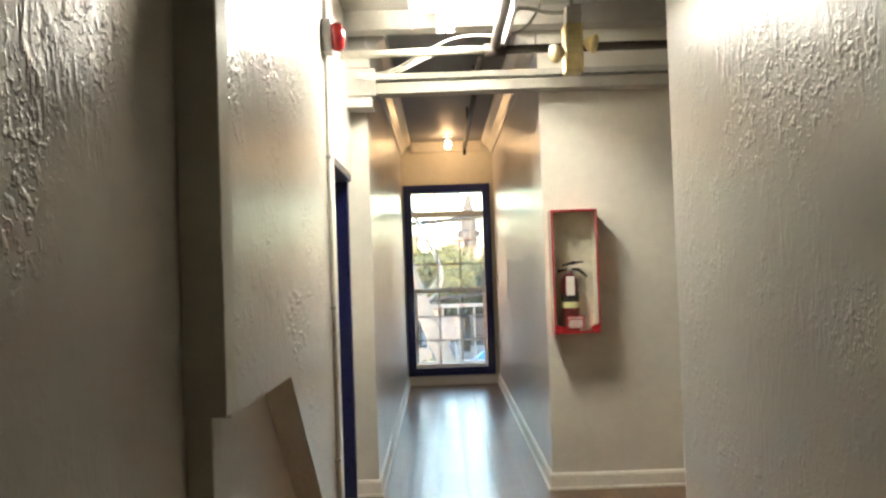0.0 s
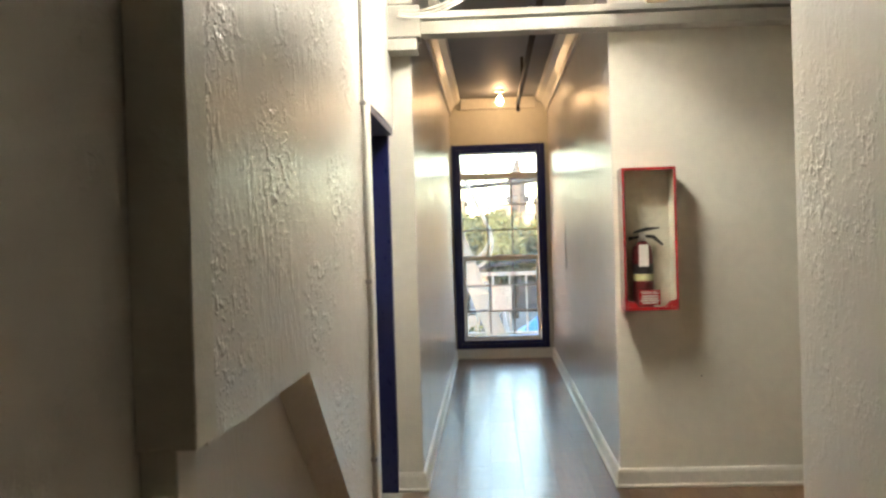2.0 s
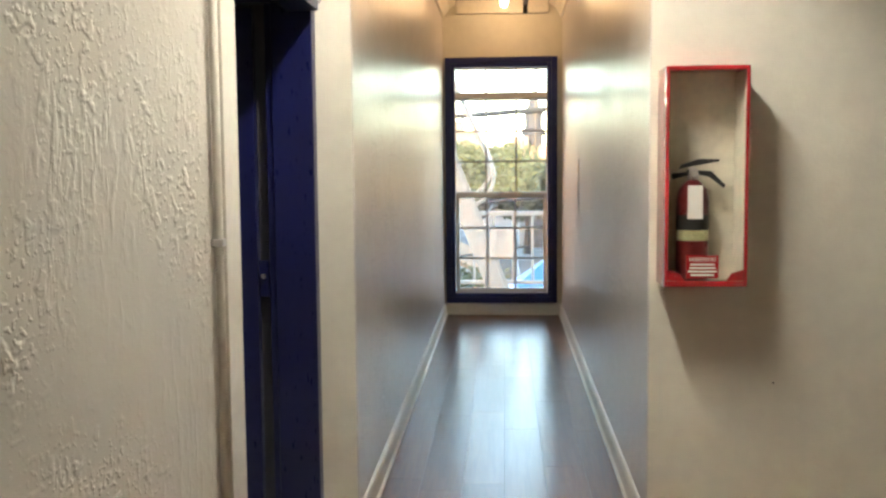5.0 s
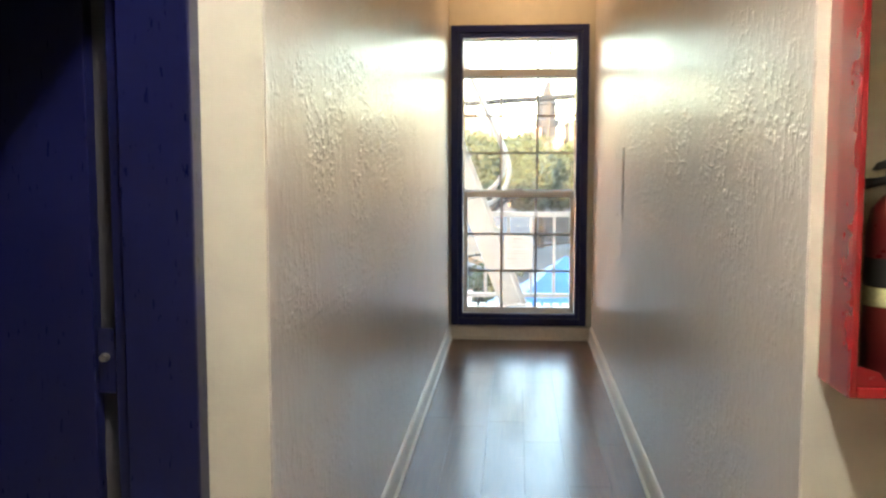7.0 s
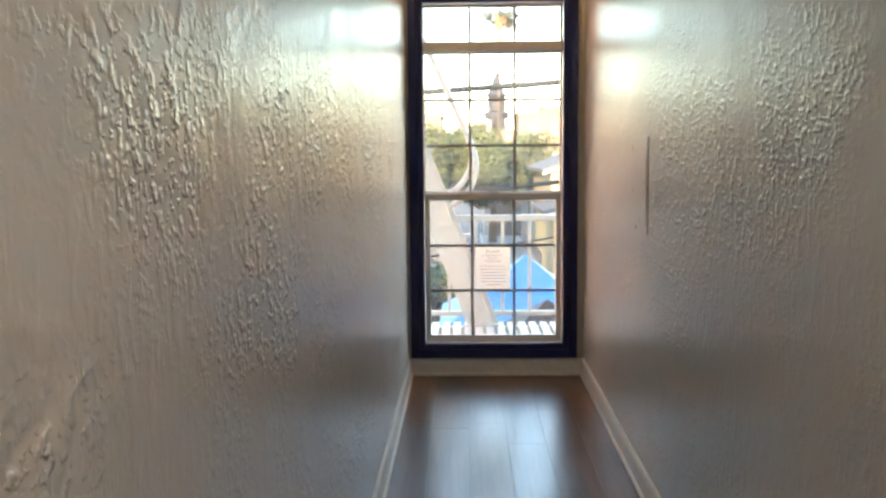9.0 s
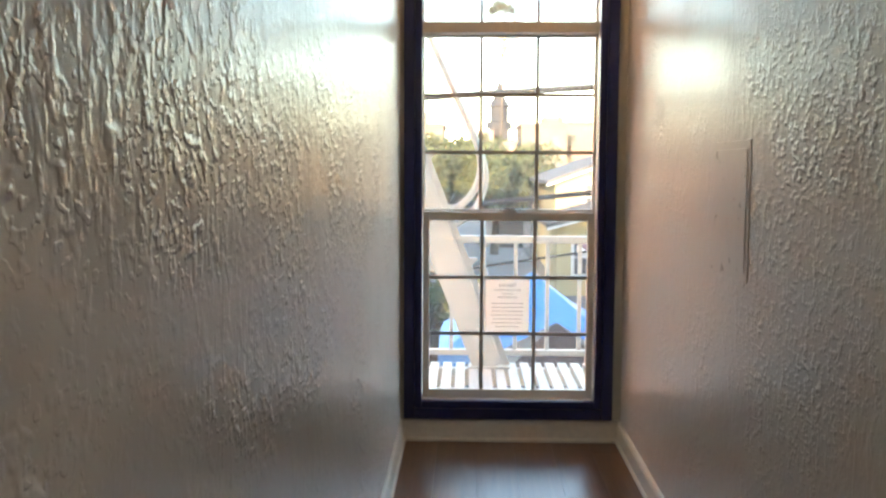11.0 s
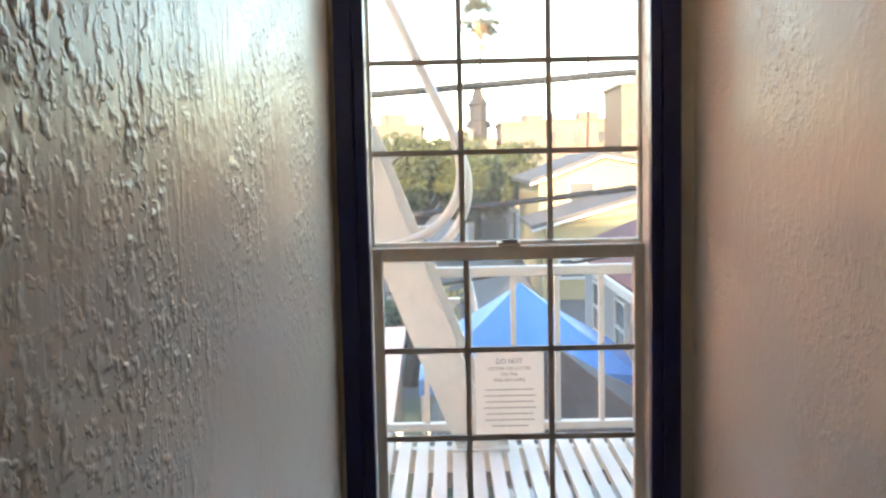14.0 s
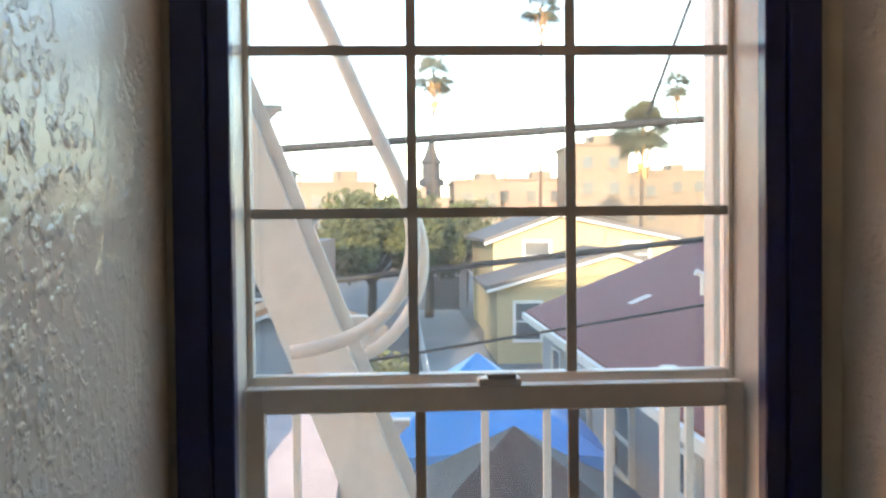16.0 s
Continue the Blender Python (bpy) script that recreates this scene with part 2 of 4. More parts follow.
def rod(pts, r, sides=10, bm=None):
    """A round bar along a run of points, with closed ends."""
    bm = bm or bmesh.new()
    pts = [Vector(p) for p in pts]
    rings = []
    ref = None
    for i, p in enumerate(pts):
        d = (pts[min(i + 1, len(pts) - 1)] - pts[max(i - 1, 0)]).normalized()
        if ref is None:
            ref = d.orthogonal().normalized()
        ref = (ref - d * ref.dot(d)).normalized()
        o = d.cross(ref)
        rad = r[i] if isinstance(r, (list, tuple)) else r
        rings.append([bm.verts.new(p + (ref * math.cos(a) + o * math.sin(a)) * rad) for a in (2 * math.pi * k / sides for k in range(sides))])
    for a, b in zip(rings, rings[1:]):
        for k in range(sides):
            bm.faces.new((a[k], a[(k + 1) % sides], b[(k + 1) % sides], b[k]))
    bm.faces.new(rings[0][::-1])
    bm.faces.new(rings[-1])
    return bm


def lathe(profile, centre, axis="z", sides=20, bm=None):
    """Turned shape: profile of (radius, height) pairs about an axis through centre."""
    bm = bm or bmesh.new()
    c = Vector(centre)
    rings = []
    for r, h in profile:
        ring = []
        for k in range(sides):
            a = 2 * math.pi * k / sides
            u, v = r * math.cos(a), r * math.sin(a)
            ring.append(bm.verts.new(c + Vector({"z": (u, v, h), "x": (h, u, v), "y": (u, h, v)}[axis])))
        rings.append(ring)
    for a, b in zip(rings, rings[1:]):
        for k in range(sides):
            bm.faces.new((a[k], a[(k + 1) % sides], b[(k + 1) % sides], b[k]))
    bm.faces.new(rings[0][::-1])
    bm.faces.new(rings[-1])
    return bm


def lettering(text, height, centre, material, parent, width=None):
    """Words in the built-in font, facing south, as a thin mesh."""
    cu = bpy.data.curves.new("lettering", "FONT")
    cu.body, cu.size, cu.align_x, cu.extrude = text, height * 1.4, "CENTER", 0.0003
    tmp = bpy.data.objects.new("lettering", cu)
    me = bpy.data.meshes.new_from_object(tmp)
    bpy.data.objects.remove(tmp)
    bpy.data.curves.remove(cu)
    wide = max(v.co.x for v in me.vertices) - min(v.co.x for v in me.vertices)
    k = (width / wide) if width else 1.0
    me.transform(Matrix.Translation(centre) @ Matrix.Rotation(radians(90), 4, "X") @ Matrix.Diagonal((k, 1, 1, 1)))
    me.materials.append(material)
    ob = new("lettering", me)
    ob.parent = parent
    return ob


def smooth_path(pts, per=6):
    out = []
    P = [Vector(p) for p in pts]
    for i in range(len(P) - 1):
        a, b, c, d = P[max(i - 1, 0)], P[i], P[i + 1], P[min(i + 2, len(P) - 1)]
        for k in range(per):
            t = k / per
            out.append(0.5 * ((2 * b) + (c - a) * t + (2 * a - 5 * b + 4 * c - d) * t * t + (3 * b - a - 3 * c + d) * t ** 3))
    out.append(P[-1])
    return out


# ---- large structure ----
XL, XR = -0.45, 0.665        # narrow corridor faces
YF = 6.05                   # where the narrow corridor begins
YW = 11.34                  # inner face of the window wall
CZ = 3.05                   # ceiling
HL, HR = -0.56, 0.935       # hall faces
YS = 3.77                   # end of the hall's wall beside the side passage

solid("floor", B(-2.2, -2.6, -0.2, 4.4, YF + 0.02, -0.012), SUB, "dark brown laminate plank floor with a satin sheen", "floor")
RISE = 0.0118                # the corridor floor climbs towards the window
fc = solid("floor_corridor", B(XL - 0.1, 0, -0.2, XR + 0.1, YW + 0.25 - YF, -0.012), SUB, "dark brown laminate plank floor rising slightly to the window", "floor")
fc.matrix_world = pose(0, YF, 0, math.degrees(math.atan(RISE)))
solid("wall_corridor_west", B(XL - 0.14, YF, 0, XL, YW, CZ), WALL_B, "glossy greige trowelled plaster corridor wall", "wall")
solid("wall_corridor_east", B(XR, YF, 0, XR + 0.16, YW, CZ), WALL_E, "glossy greige trowelled plaster corridor wall", "wall")
solid("wall_extinguisher", B(XR + 0.16, YF - 0.004, 0, 4.2, YF + 0.16, CZ), FLATWALL, "smooth greige painted wall of the side passage", "wall")
bm = B(XR + 0.004, YF - 0.004, 0, XR + 0.16, YF, CZ)
solid("wall_corner_east", bm, FLATWALL, "smooth greige painted wall end at the corridor mouth", "wall")
solid("wall_corner_west", B(-0.588, YF - 0.01, 0, XL - 0.004, YF, CZ), FLATWALL, "narrow greige painted wall end beside the blue door", "wall")
solid("wall_hall_east", B(HR, -2.6, 0, HR + 0.18, YS, CZ), WALL, "greige trowelled plaster hall wall ending at the side passage", "wall")
solid("wall_passage_south", B(HR + 0.18, YS - 0.18, 0, 4.2, YS - 0.004, CZ), FLATWALL, "greige painted wall of the side passage", "wall")
solid("wall_passage_end", B(4.2, YS - 0.2, 0, 4.35, YF + 0.2, CZ), FLATWALL, "greige painted wall closing the side passage", "wall")
solid("wall_south", B(-1.0, -2.75, 0, HR + 0.3, -2.6, CZ), FLATWALL, "greige painted wall closing the hall", "wall")

# hall wall with the low sloped recess
wall_w = prism([(2.45, 1.06), (3.40, 1.06), (4.60, 0.06), (4.60, 0.0), (4.72, 0.0), (4.72, CZ), (2.45, CZ)], 0, HL - 0.11, HL)
solid("wall_hall_west", wall_w, WALL, "greige trowelled plaster hall wall with a low sloped recess", "wall")
solid("wall_recess_back", B(HL - 0.2, 2.45, 0, HL - 0.112, 4.72, CZ), WALL, "shaded plaster back of the low sloped recess", "wall")
solid("wall_hall_near", B(HL - 0.25, -2.6, 0, HL - 0.09, 2.448, CZ), WALL, "greige trowelled plaster wall of the near hall", "wall")
solid("pilaster", B(-0.648, 2.33, 1.078, -0.542, 2.447, CZ, 0.004), FLATWALL, "boxed-in greige pipe chase hanging in the wall corner", "pilaster")

solid("pilaster_lower", B(-0.648, 2.345, 0.0, -0.582, 2.447, 1.077, 0.004), FLATWALL, "narrow greige post under the boxed-in pipe chase", "pilaster")

# doorway recess
solid("wall_door_head", B(HL - 0.12, 4.72, 2.06, HL, YF - 0.012, CZ), WALL, "greige plaster wall over the doorway", "wall")
solid("wall_alcove_near", B(-1.9, 4.6, 0, HL - 0.202, 4.72, 2.4), FLATWALL, "painted side wall of the doorway recess", "wall")
solid("wall_alcove_back", B(-2.0, 4.6, 0, -1.9, 6.3, 2.4), ROOM_SHADE, "back wall of the doorway recess, coloured dark for its shade", "wall")
solid("ceiling_alcove", B(-1.9, 4.6, 2.4, HL - 0.122, 6.3, 2.5), ROOM_SHADE, "ceiling of the doorway recess, coloured dark for its shade", "ceiling")
solid("threshold", B(-1.9, 4.72, -0.012, HL - 0.002, 6.0, 0.004), CONC, "bare grey concrete threshold at the doorway", "threshold")

solid("ceiling", B(-2.2, -2.7, CZ, 4.4, YF + 0.1, CZ + 0.2), CEIL, "off-white painted ceiling of the hall", "ceiling")
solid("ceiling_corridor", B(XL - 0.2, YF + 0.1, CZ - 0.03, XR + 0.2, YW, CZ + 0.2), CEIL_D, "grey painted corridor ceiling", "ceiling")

# window wall and outer shell; unseen outer wall and roof sized to shade the yard
WX0, WX1, WZ0, WZ1 = -0.375, 0.563, 0.235, 2.445
bm = bmesh.new()
for b in ((-2.6, -4.2, WX0, 4.9), (WX1, -4.2, 9, 4.9), (WX0, -4.2, WX1, WZ0), (WX0, WZ1, WX1, 4.9)):
    box(bm, b[0], YW, b[1], b[2], YW + 0.24, b[3])
solid("wall_window", bm, FLATWALL, "painted outer wall round the tall window", "wall")
solid("outer_shell_roof", B(-2.6, -6, 3.6, 9, YW - 0.01, 4.6), CEIL, "unseen flat roof, added to close the building and block the sun", "roof")


def skirting(pts, name="baseboard"):
    """Moulded white skirting along a line of floor points, the wall on its left side."""
    prof = [(0.0, 0.0), (0.028, 0.0), (0.030, 0.012), (0.020, 0.022), (0.018, 0.085), (0.014, 0.098), (0.008, 0.106), (0.0, 0.108)]
    bm = bmesh.new()
    rings = []
    P = [Vector((*p, 0)) for p in pts]
    lift = [Vector((0, 0, max(0.0, p[1] - YF) * RISE)) for p in pts]
    for i, p in enumerate(P):
        da = (P[i] - P[i - 1]).normalized() if i else (P[1] - P[0]).normalized()
        db = (P[i + 1] - P[i]).normalized() if i < len(P) - 1 else da
        na, nb = Vector((da.y, -da.x, 0)), Vector((db.y, -db.x, 0))
        nn = (na + nb).normalized()
        nn = nn / max(0.3, nn.dot(na))
        rings.append([bm.verts.new(p + lift[i] + nn * a + Vector((0, 0, h))) for a, h in prof])
    for a, b in zip(rings, rings[1:]):
        for k in range(len(prof) - 1):
            bm.faces.new((a[k], b[k], b[k + 1], a[k + 1]))
    bm.faces.new(rings[0])
    bm.faces.new(rings[-1][::-1])
    return solid(name, bm, TRIM, "moulded off-white painted skirting board", "baseboard")


skirting([(-0.588, YF - 0.012), (XL, YF - 0.012), (XL, YW - 0.001), (XR, YW - 0.001), (XR, YF - 0.006), (4.2, YF - 0.006)])
skirting([(HL, 4.58), (HL, 4.70)], "baseboard_2")


def crown(x, s, name):
    z = CZ - 0.03
    pts = [(x, z - 0.17), (x + s * 0.02, z - 0.17), (x + s * 0.03, z - 0.13), (x + s * 0.07, z - 0.07), (x + s * 0.12, z - 0.04), (x + s * 0.13, z), (x, z)]
    return solid(name, prism(pts, 1, YF + 0.11, YW), TRIM, "off-white crown moulding along the corridor ceiling", "trim")


crown(XL, 1, "trim_1")
crown(XR, -1, "trim_2")
solid("trim_3", B(XL + 0.13, YW - 0.05, CZ - 0.16, XR - 0.13, YW, CZ - 0.03, 0.008), TRIM, "off-white moulding over the window", "trim")

# beam across the corridor mouth with its stepped end
solid("beam", B(XL + 0.07, YF - 0.16, 2.56, 4.2, YF - 0.02, 2.63, 0.005), CEIL, "off-white boxed beam across the corridor mouth", "beam")
solid("beam_upper", B(XL + 0.07, YF - 0.10, 2.66, 4.2, YF - 0.02, 2.70, 0.004), CEIL, "thin off-white ledge over the beam", "beam")
for i, (x1, z0, z1) in enumerate(((-0.40, 2.47, 2.535), (-0.38, 2.545, 2.72), (-0.42, 2.73, 2.86))):
    solid("trim_%d" % (i + 4), B(-0.598, YF - 0.2 + 0.02 * i, z0, x1, YF - 0.015, z1, 0.006), CEIL, "stepped off-white bracket block at the beam end", "trim")
for i, (y, z) in enumerate(((5.74, 2.93), (4.5, 2.95))):
    solid("beam_%d" % (i + 1), B(HL + 0.003, y, z, 4.2, y + 0.16, CZ, 0.006), CEIL, "painted ceiling joist boxed in", "beam")

# ---- window ----
win = thing("window_1", "tall white vinyl double-hung window in navy trim, closed", "window", kind="structure")
TX0, TX1, TZ0, TZ1 = -0.433, 0.62, 0.177, 2.494
TW = 0.088                  # casing width
FW = 0.075                  # where the vinyl frame begins


def casing(x0, x1, z0, z1, w, y0, y1, material, name, lab):
    for b in ((x0, z0, x0 + w, z1), (x1 - w, z0, x1, z1), (x0 + w, z0, x1 - w, z0 + w), (x0 + w, z1 - w, x1 - w, z1)):
        part(name, B(b[0], y0, b[1], b[2], y1, b[3], 0.004), material, win, lab)


casing(TX0, TX1, TZ0, TZ1, TW * 0.62, YW - 0.026, YW - 0.001, NAVY_T, "window_trim", "navy painted casing")
casing(TX0 + TW * 0.62, TX1 - TW * 0.62, TZ0 + TW * 0.62, TZ1 - TW * 0.62, TW * 0.42, YW - 0.016, YW + 0.02, NAVY_T, "window_trim", "navy painted casing")
casing(TX0 + FW, TX1 - FW, TZ0 + FW, TZ1 - FW, 0.012, YW + 0.021, YW + 0.22, VINYL, "window_frame", "off-white vinyl frame")


def sash(x0, x1, z0, z1, st, top, bot, y, cols, rows, name):
    s = part(name, B(x0, y - 0.018, z0, x0 + st, y + 0.018, z1, 0.003), VINYL, win, "off-white vinyl sash")
    part("stile", B(x1 - st, y - 0.018, z0, x1, y + 0.018, z1, 0.003), VINYL, s)
    part("rail", B(x0 + st, y - 0.018, z0, x1 - st, y + 0.018, z0 + bot, 0.003), VINYL, s)
    part("rail", B(x0 + st, y - 0.018, z1 - top, x1 - st, y + 0.018, z1, 0.003), VINYL, s)
    gx0, gx1, gz0, gz1 = x0 + st, x1 - st, z0 + bot, z1 - top
    for k in range(1, cols):
        x = gx0 + (gx1 - gx0) * k / cols
        part("muntin", B(x - 0.009, y - 0.012, gz0, x + 0.009, y - 0.003, gz1), GRILLE, s)
    for k in range(1, rows):
        z = gz0 + (gz1 - gz0) * k / rows
        part("muntin", B(gx0, y - 0.0135, z - 0.009, gx1, y - 0.0045, z + 0.009), GRILLE, s)
    p = part("pane", B(gx0, y + 0.002, gz0, gx1, y + 0.006, gz1), GLASS, s)
    p.visible_shadow = False
    return s


IX0, IX1 = TX0 + FW + 0.012, TX1 - FW - 0.012
sash(IX0, IX1, 2.17, TZ1 - FW - 0.012, 0.010, 0.014, 0.012, 11.50, 3, 1, "transom_sash")
part("transom_bar", B(IX0, YW + 0.06, 2.115, IX1, YW + 0.20, 2.17, 0.004), VINYL, win)
sash(IX0, IX1, 1.20, 2.115, 0.010, 0.012, 0.034, 11.50, 3, 3, "upper_sash")
low = sash(IX0 + 0.004, IX1 - 0.004, TZ0 + FW + 0.012, 1.222, 0.033, 0.044, 0.042, 11.44, 3, 3, "lower_sash")
part("sash_lock", B(0.06, 11.412, 1.222, 0.135, 11.452, 1.236, 0.004), VINYL, low, "off-white sash lock")
part("lock_lever", B(0.075, 11.405, 1.236, 0.125, 11.425, 1.245, 0.003), GRILLE, low)

notice = thing("notice", "white paper notice with grey print taped inside the window", "notice", at=(0, 0, 0))
part("sheet", B(-0.020, 11.4405, 0.60, 0.205, 11.4415, 0.885), SHEET, notice)
for words, h, w, z in (("DO NOT", 0.017, 0.085, 0.838), ("LOITER OR LITTER", 0.010, 0.14, 0.817), ("ON THE", 0.010, 0.055, 0.798), ("FIRE ESCAPES", 0.010, 0.10, 0.779)):
    lettering(words, h, (0.0925, 11.4395, z), INK, notice, w)
for k, w in enumerate((0.16, 0.17, 0.16, 0.17, 0.15, 0.16, 0.12)):
    zc = 0.752 - 0.020 * k
    part("print_line", B(0.0925 - w / 2, 11.4385, zc - 0.0012, 0.0925 + w / 2, 11.4395, zc + 0.0012), INK, notice)

# ---- blue door in the recess ----
door = thing("door_1", "navy painted door in a navy frame, standing ajar", "door", kind="structure")
part("jamb", B(-0.745, 5.985, 0.004, -0.589, 6.055, 2.055, 0.004), NAVY, door, "navy painted door jamb")
part("stop", B(-0.772, 6.0, 0.004, -0.747, 6.055, 2.055, 0.003), NAVY, door)
part("leaf", B(-1.70, 6.0, 0.015, -0.818, 6.042, 2.04, 0.003), NAVY, door, "navy painted flat door leaf")
part("head_jamb", B(-1.88, 5.985, 2.057, -0.602, 6.055, 2.13, 0.004), NAVY, door)
part("strike_plate", B(-0.815, 6.010, 0.95, -0.776, 6.014, 1.09, 0.001), NAVY, door, "painted-over strike plate")
part("latch", lathe([(0.008, -0.012), (0.010, 0.0), (0.006, 0.012)], (-0.795, 6.0, 1.03), "y", 10), CHROME, door)
solid("wall_door_gap", B(-1.9, 6.060, -0.2, -0.6, 6.2, 2.4), ROOM_SHADE, "wall seen through the door gap, coloured dark grey for the unlit room", "wall")
dt = thing("door_trim", "off-white casing of the doorway recess", "door trim", kind="structure")
part("casing", B(HL, 4.70, 0, HL + 0.022, 4.82, 2.06, 0.004), TRIM, dt)
part("reveal", B(HL - 0.2, 4.722, 0.004, HL - 0.001, 4.82, 2.058, 0.003), TRIM, dt)
part("head", B(HL - 0.12, 4.82, 2.02, HL - 0.002, 5.98, 2.058, 0.003), NAVY, dt, "navy painted head of the doorway")

# ---- conduit and alarm ----
cond = thing("conduit", "thin painted conduit clipped to the hall wall", "conduit")
part("tube", rod([(HL + 0.014, 4.665, 0.0), (HL + 0.014, 4.665, 2.52)], 0.011, 8), TRIM, cond, smooth=True)
part("tube", rod([(HL + 0.014, 4.665, 2.70), (HL + 0.014, 4.665, CZ)], 0.011, 8), TRIM, cond, smooth=True)
for z in (0.5, 1.25, 2.0):
    part("clip", B(HL, 4.648, z, HL + 0.027, 4.682, z + 0.018, 0.003), CHROME, cond)
alarm = thing("fire_alarm", "round red fire alarm on a grey back box", "fire alarm")
part("back_box", B(HL, 4.60, 2.53, HL + 0.05, 4.73, 2.69, 0.006), GREYP, alarm, "grey metal back box")
part("sounder", lathe([(0.07, 0.0), (0.075, 0.02), (0.07, 0.045), (0.05, 0.06), (0.02, 0.066)], (HL + 0.05, 4.665, 2.61), "x", 24), RED, alarm, "red domed sounder", True)

# ---- fire extinguisher cabinet ----
cab = thing("extinguisher_cabinet", "red metal extinguisher cabinet with cream lining, on the wall", "cabinet")
X0, X1, Z0, Z1, Y0, Y1 = 0.692, 0.982, 1.005, 1.785, YF - 0.18, YF - 0.005
part("back", B(X0, Y1 - 0.006, Z0, X1, Y1, Z1), CREAM, cab)
for b in ((X0, X0 + 0.006), (X1 - 0.006, X1)):
    part("side", B(b[0], Y0, Z0, b[1], Y1 - 0.0065, Z1), RED, cab)
part("lining", B(X1 - 0.010, Y0 + 0.015, Z0 + 0.012, X1 - 0.0065, Y1 - 0.008, Z1 - 0.012), CREAM, cab)
part("lining", B(X0 + 0.0065, Y0 + 0.015, Z0 + 0.012, X0 + 0.010, Y1 - 0.008, Z1 - 0.012), CREAM, cab)
part("top", B(X0 + 0.0065, Y0, Z1 - 0.006, X1 - 0.0065, Y1 - 0.0065, Z1), RED, cab)
part("bottom", B(X0 + 0.0065, Y0, Z0, X1 - 0.0065, Y1 - 0.0065, Z0 + 0.006), RED, cab)
for b in ((X0, Z0, X0 + 0.013, Z1), (X1 - 0.013, Z0, X1, Z1), (X0 + 0.0135, Z1 - 0.016, X1 - 0.0135, Z1), (X0 + 0.0135, Z0, X1 - 0.0135, Z0 + 0.022)):
    part("rim", B(b[0], Y0 - 0.012, b[1], b[2], Y0 - 0.0005, b[3], 0.003), RED, cab)
for s, xa in ((1, X0 + 0.0135), (-1, X1 - 0.0135)):
    part("gusset", prism([(xa, Z0 + 0.0225), (xa + s * 0.06, Z0 + 0.0225), (xa + s * 0.04, Z0 + 0.05), (xa, Z0 + 0.062)], 1, Y0 - 0.008, Y0 - 0.003), RED, cab)
sign = part("sign", B(X0 + 0.075, Y0 - 0.010, Z0 + 0.031, X0 + 0.19, Y0 - 0.007, Z0 + 0.115), RED, cab, "red plate with rows of white print")
lettering("WARNING", 0.015, (X0 + 0.1325, Y0 - 0.0108, Z0 + 0.092), PAPER, sign, 0.095)
for k, w in enumerate((0.085, 0.09, 0.10, 0.08)):
    zc = Z0 + 0.084 - 0.0125 * k
    part("print_line", B(X0 + 0.1325 - w / 2, Y0 - 0.0125, zc - 0.006, X0 + 0.1325 + w / 2, Y0 - 0.0105, zc), PAPER, sign)

ext = thing("fire_extinguisher", "red fire extinguisher with black handle and a white tag", "fire extinguisher")
EX, EY, EZ = 0.808, YF - 0.085, Z0 + 0.006
# the shade inside the cabinet is put into the cylinder's darker red
part("cylinder", lathe([(0.052, 0.0), (0.058, 0.01), (0.058, 0.30), (0.05, 0.34), (0.03, 0.365), (0.016, 0.375)], (EX, EY, EZ), "z", 24), mat("shaded_red_enamel", (0.12, 0.010, 0.012), 0.3, var=0.1), ext, smooth=True)
part("data_label", lathe([(0.0586, 0.155), (0.0588, 0.158), (0.0588, 0.19), (0.0586, 0.193)], (EX, EY, EZ), "z", 24), mat("pale_green_label", (0.45, 0.46, 0.25), 0.5, var=0.4, scale=30), ext, "pale printed label band", True)
part("valve", lathe([(0.016, 0.37), (0.02, 0.38), (0.02, 0.41), (0.012, 0.42)], (EX, EY, EZ), "z", 12), CHROME, ext)
part("lever", prism([(-0.05, 0.415), (0.09, 0.44), (0.095, 0.448), (0.02, 0.45), (-0.04, 0.43)], 1, -0.011, 0.011), BLACK, ext).location = (EX, EY, EZ)
part("carry_handle", prism([(-0.02, 0.40), (0.06, 0.385), (0.11, 0.345), (0.115, 0.355), (0.065, 0.405), (-0.02, 0.412)], 1, -0.010, 0.010), BLACK, ext).location = (EX, EY, EZ)
part("nozzle", rod([(EX - 0.015, EY, EZ + 0.398), (EX - 0.05, EY - 0.004, EZ + 0.392), (EX - 0.075, EY - 0.008, EZ + 0.388)], [0.008, 0.009, 0.012], 8), BLACK, ext, "short black nozzle", True)
part("dark_band", lathe([(0.0584, 0.194), (0.0586, 0.197), (0.0586, 0.245), (0.0584, 0.248)], (EX, EY, EZ), "z", 24), BLACK, ext, "dark printed label band", True)
part("gauge", lathe([(0.015, 0), (0.016, -0.01), (0.012, -0.014)], (EX, EY - 0.02, EZ + 0.395), "y", 14), CHROME, ext)
part("tag", B(EX - 0.03, EY - 0.0655, EZ + 0.235, EX + 0.024, EY - 0.0640, EZ + 0.355, 0.0004), PAPER, ext, "white inspection tag")

# ---- access panel in the corridor wall ----
PANEL = mat("satin_panel_paint", (0.60, 0.55, 0.50), 0.30, var=0.08, scale=6, bump=0.0004, bump_scale=60)
acc = thing("access_panel", "small painted metal access panel flush in the corridor wall", "access panel")
part("panel_frame", B(XR - 0.003, 9.31, 1.13, XR - 0.0005, 9.69, 1.53, 0.0005), PANEL, acc)
part("panel_door", B(XR - 0.005, 9.335, 1.155, XR - 0.0032, 9.665, 1.505, 0.0005), PANEL, acc)

nail = thing("nail", "small dark nail stuck in painted plaster", "nail")
